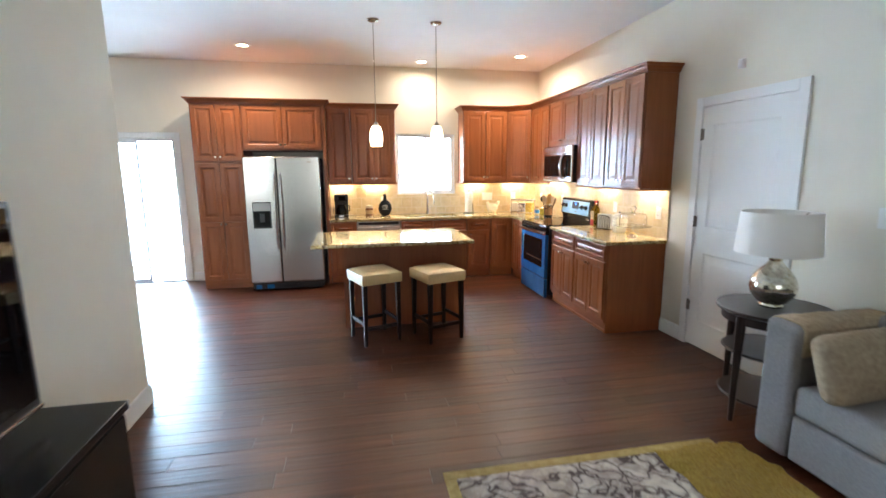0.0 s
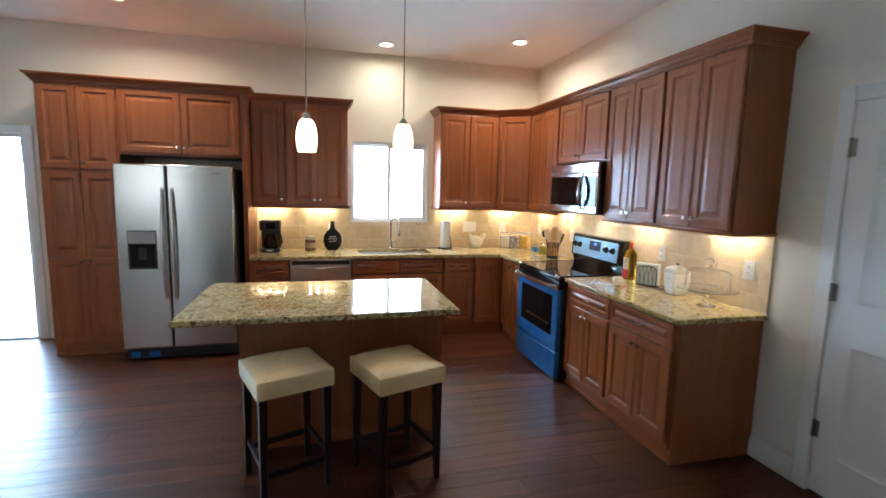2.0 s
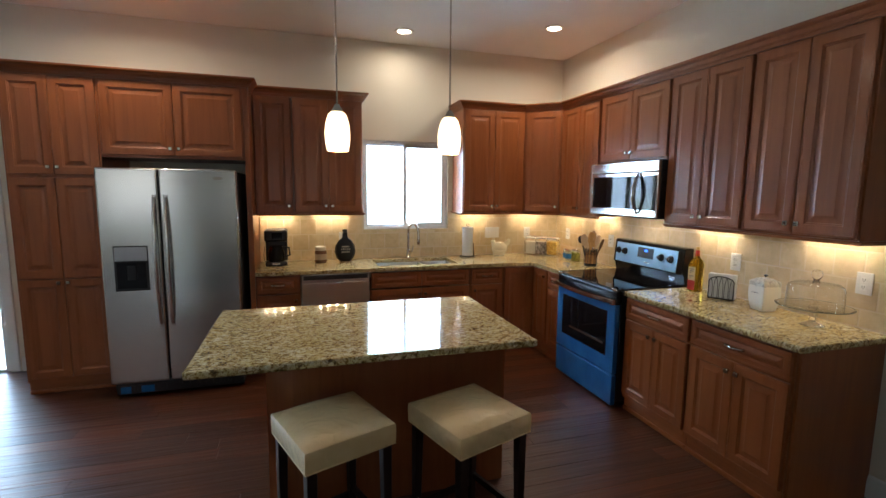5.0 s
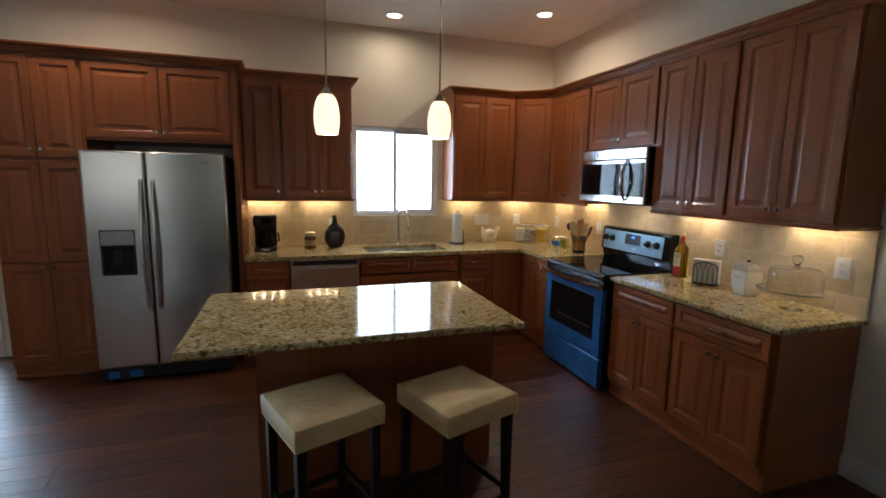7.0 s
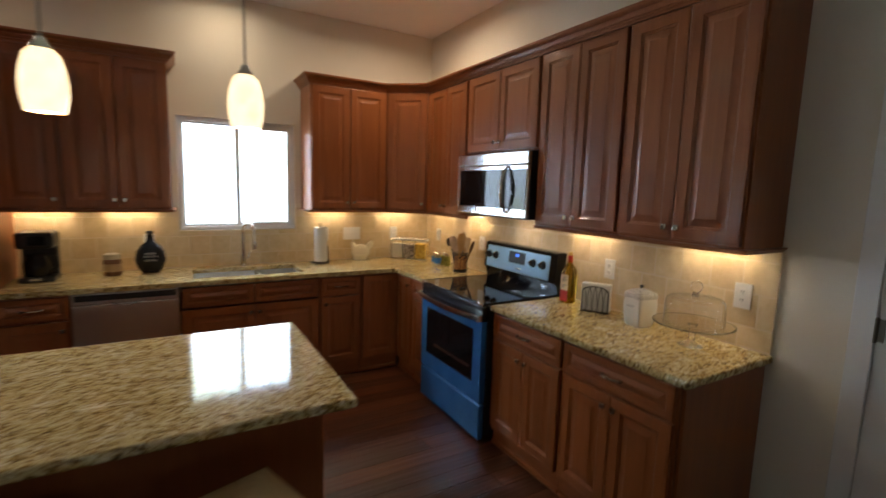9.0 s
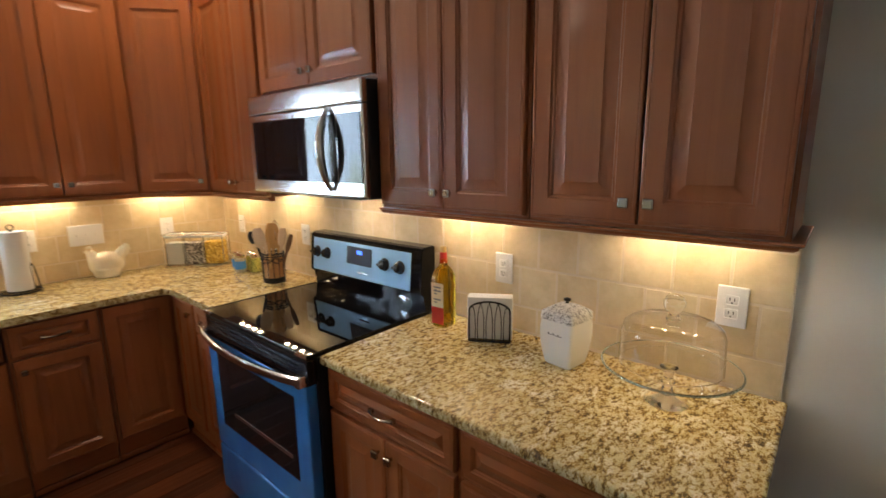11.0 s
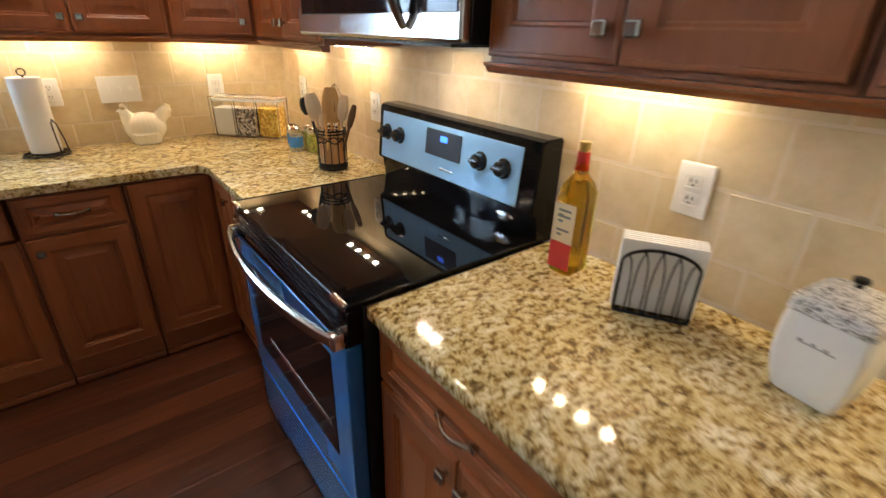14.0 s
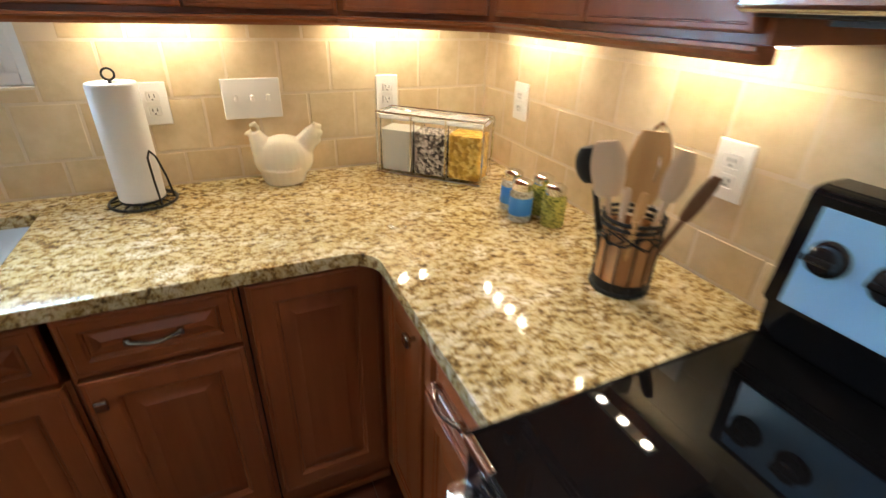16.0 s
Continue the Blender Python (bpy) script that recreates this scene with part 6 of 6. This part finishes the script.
rn.bump(rn.noise(rv, 260, 2), 0.7, 0.004)
GOLD = mat("gold_wool", (0.42, 0.29, 0.09), 0.98)
go = Net(GOLD)
gov = go.coords()
go.set("Base Color", go.ramp(go.noise(gov, 30, 4), [(0.3, (0.34, 0.22, 0.06)), (0.7, (0.5, 0.37, 0.14))]))
go.bump(go.noise(gov, 280, 2), 0.8, 0.005)
rug = thing("area_rug", pose(0, 0, 0), "patterned area rug with branches and gold border", "rug")
RG = (2.355, 3.96, 0.9, 3.68)
bm = B()
rbox(bm, RG[0] + 0.06, RG[1] - 0.06, RG[2] + 0.06, RG[3] - 0.06, 0.001, 0.013, 0.004)
part("field", bm, RUG, rug)
for a, b_, c, d in ((RG[0], RG[1], RG[3] - 0.0595, RG[3]), (RG[0], RG[1], RG[2], RG[2] + 0.0595), (RG[0], RG[0] + 0.0595, RG[2] + 0.06, RG[3] - 0.06), (RG[1] - 0.0595, RG[1], RG[2] + 0.06, RG[3] - 0.06)):
    bm = B()
    rbox(bm, a, b_, c, d, 0.001, 0.014, 0.004)
    part("border", bm, GOLD, rug, "gold wool border")
bm = B()
nx_, ny_ = 60, 70
rows_ = []
for i in range(nx_ + 1):
    col_ = []
    for j in range(ny_ + 1):
        x = 3.55 + 0.5 * i / nx_ + 0.1 * (1 - j / ny_)
        y = 2.1 + 1.52 * j / ny_
        edge = min(i, nx_ - i, j, ny_ - j)
        z = 0.02 + 0.05 * min(1, edge / 5) + 0.018 * noise.noise((x * 14, y * 14, 2)) + 0.01 * noise.noise((x * 50, y * 50, 5))
        wob = 0.02 * noise.noise((x * 9, y * 9, 9))
        col_.append(bm.verts.new((x + wob, y + wob, max(z, 0.0155))))
    rows_.append(col_)
for i in range(nx_):
    for j in range(ny_):
        bm.faces.new((rows_[i][j], rows_[i + 1][j], rows_[i + 1][j + 1], rows_[i][j + 1]))
g_ = bmesh.ops.extrude_face_region(bm, geom=list(bm.faces))
for v in [v for v in g_["geom"] if isinstance(v, bmesh.types.BMVert)]:
    v.co.z = 0.0145
MUST = mat("mustard_shag", (0.36, 0.22, 0.03), 1.0)
mu = Net(MUST)
muv = mu.coords()
mu.set("Base Color", mu.ramp(mu.noise(muv, 70, 4, 0.7), [(0.3, (0.24, 0.14, 0.015)), (0.7, (0.46, 0.30, 0.06))]))
mu.bump(mu.noise(muv, 320, 3), 1.0, 0.008)
solid("shaggy_throw", bm, MUST, "mustard yellow shaggy throw lying on the rug", "throw")

# ---- tiles and planks ----
TW = 0.1545


def tile_mesh(w, h):
    b = B()
    d = 0.010
    lo_ = [b.verts.new(p) for p in ((0, 0, 0), (w, 0, 0), (w, 0, h), (0, 0, h))]
    e = 0.0035
    mid = [b.verts.new(p) for p in ((0, -d + 0.003, 0), (w, -d + 0.003, 0), (w, -d + 0.003, h), (0, -d + 0.003, h))]
    hi_ = [b.verts.new(p) for p in ((e, -d, e), (w - e, -d, e), (w - e, -d, h - e), (e, -d, h - e))]
    for p, q2 in ((lo_, mid), (mid, hi_)):
        for j in range(4):
            b.faces.new((p[j], p[(j + 1) % 4], q2[(j + 1) % 4], q2[j]))
    b.faces.new(hi_)
    return mesh_of("tile", b, TILE, angle=15)


TILES = {}
ROWS_Z = [(CT + 0.002, 1.0135), (1.0135, 1.170), (1.170, 1.3265), (1.3265, 1.40)]


def tile_run(parent, m, length, phase, top_at):
    for r, (z0, z1) in enumerate(ROWS_Z):
        x = -((phase + (r % 2) * TW / 2) % TW)
        while x < length:
            a0, a1 = max(0.0, x), min(length, x + TW)
            zt = min(z1, top_at((a0 + a1) / 2))
            if a1 - a0 > 0.012 and zt - z0 > 0.02:
                key = (round(a1 - a0 - 0.0035, 3), round(zt - z0 - 0.0035, 3))
                if key not in TILES:
                    TILES[key] = tile_mesh(*key)
                part("tile", TILES[key], TILE, parent, m=m @ pose(a0 + 0.00175, -0.0007 * random.random(), z0 + 0.00175))
            x += TW


bm = B()
box(bm, FX1 + 0.0005, WIN[0] - 0.0, TILE_Y + 0.0011, WALL_Y - 0.0005, CT - 0.003, 1.405)
box(bm, WIN[0], WIN[1], TILE_Y + 0.0011, WALL_Y - 0.0005, CT - 0.003, WIN[2])
box(bm, WIN[1], WALL_X - 0.0005, TILE_Y + 0.0011, WALL_Y - 0.0005, CT - 0.003, 1.405)
splash_n = structure("wall_tile_north", bm, GROUT, "tumbled beige tile backsplash behind the sink", "backsplash")
tile_run(splash_n, pose(FX1 + 0.001, TILE_Y + 0.0105, 0), TILE_X - FX1 - 0.001, 0.083, lambda x: WIN[2] - 0.002 if WIN[0] - 0.05 < x + FX1 < WIN[1] + 0.05 else 2)
bm = B()
box(bm, TILE_X + 0.0011, WALL_X - 0.0005, 5.43, TILE_Y + 0.0015, CT - 0.003, 1.405)
splash_e = structure("wall_tile_east", bm, GROUT, "tumbled beige tile backsplash behind the range", "backsplash")
tile_run(splash_e, pose(TILE_X + 0.0105, TILE_Y, 0, 0, 0, -90), TILE_Y - 5.43, 0.087, lambda x: 2)

PW, PL = 0.127, 1.22


def plank_faces(x0, x1, y0, y1):
    e = 0.0009
    return ([(x0, y0, -0.014), (x1, y0, -0.014), (x1, y1, -0.014), (x0, y1, -0.014), (x0, y0, -0.001), (x1, y0, -0.001), (x1, y1, -0.001), (x0, y1, -0.001),
             (x0 + e, y0 + e, 0), (x1 - e, y0 + e, 0), (x1 - e, y1 - e, 0), (x0 + e, y1 - e, 0)],
            [(0, 1, 5, 4), (1, 2, 6, 5), (2, 3, 7, 6), (3, 0, 4, 7), (4, 5, 9, 8), (5, 6, 10, 9), (6, 7, 11, 10), (7, 4, 8, 11), (8, 9, 10, 11)])


PLANKS = {}
far_v, far_f = [], []
rngp = random.Random(5)
y = SOUTH
while y < WALL_Y - 0.02:
    y1 = min(y + PW, WALL_Y)
    x = WEST - rngp.random() * PL
    while x < WALL_X:
        a0, a1 = max(WEST, x), min(WALL_X, x + PL)
        if a1 - a0 > 0.05:
            g = 0.0008
            if y > 2.6 and a1 > 0.4 and y < 8.2:
                k = (round(a1 - a0, 3), round(y1 - y, 3))
                if k not in PLANKS:
                    vv, ff = plank_faces(g, k[0] - g, g, k[1] - g)
                    me = bpy.data.meshes.new("plank")
                    me.from_pydata(vv, [], ff)
                    me.materials.append(PLANK)
                    PLANKS[k] = me
                part("plank", PLANKS[k], PLANK, floor, m=pose(a0, y, 0.0))
            else:
                vv, ff = plank_faces(a0 + g, a1 - g, y + g, y1 - g)
                o_ = len(far_v)
                far_v += vv
                far_f += [tuple(i + o_ for i in f_) for f_ in ff]
        x += PL
    y += PW
me = bpy.data.meshes.new("planks_beyond")
me.from_pydata(far_v, [], far_f)
me.materials.append(PLANK)
rest = new("planks_beyond", me)
rest.parent = floor
tagged(rest, "dark stained planks in the rest of the room", kind="stuff")
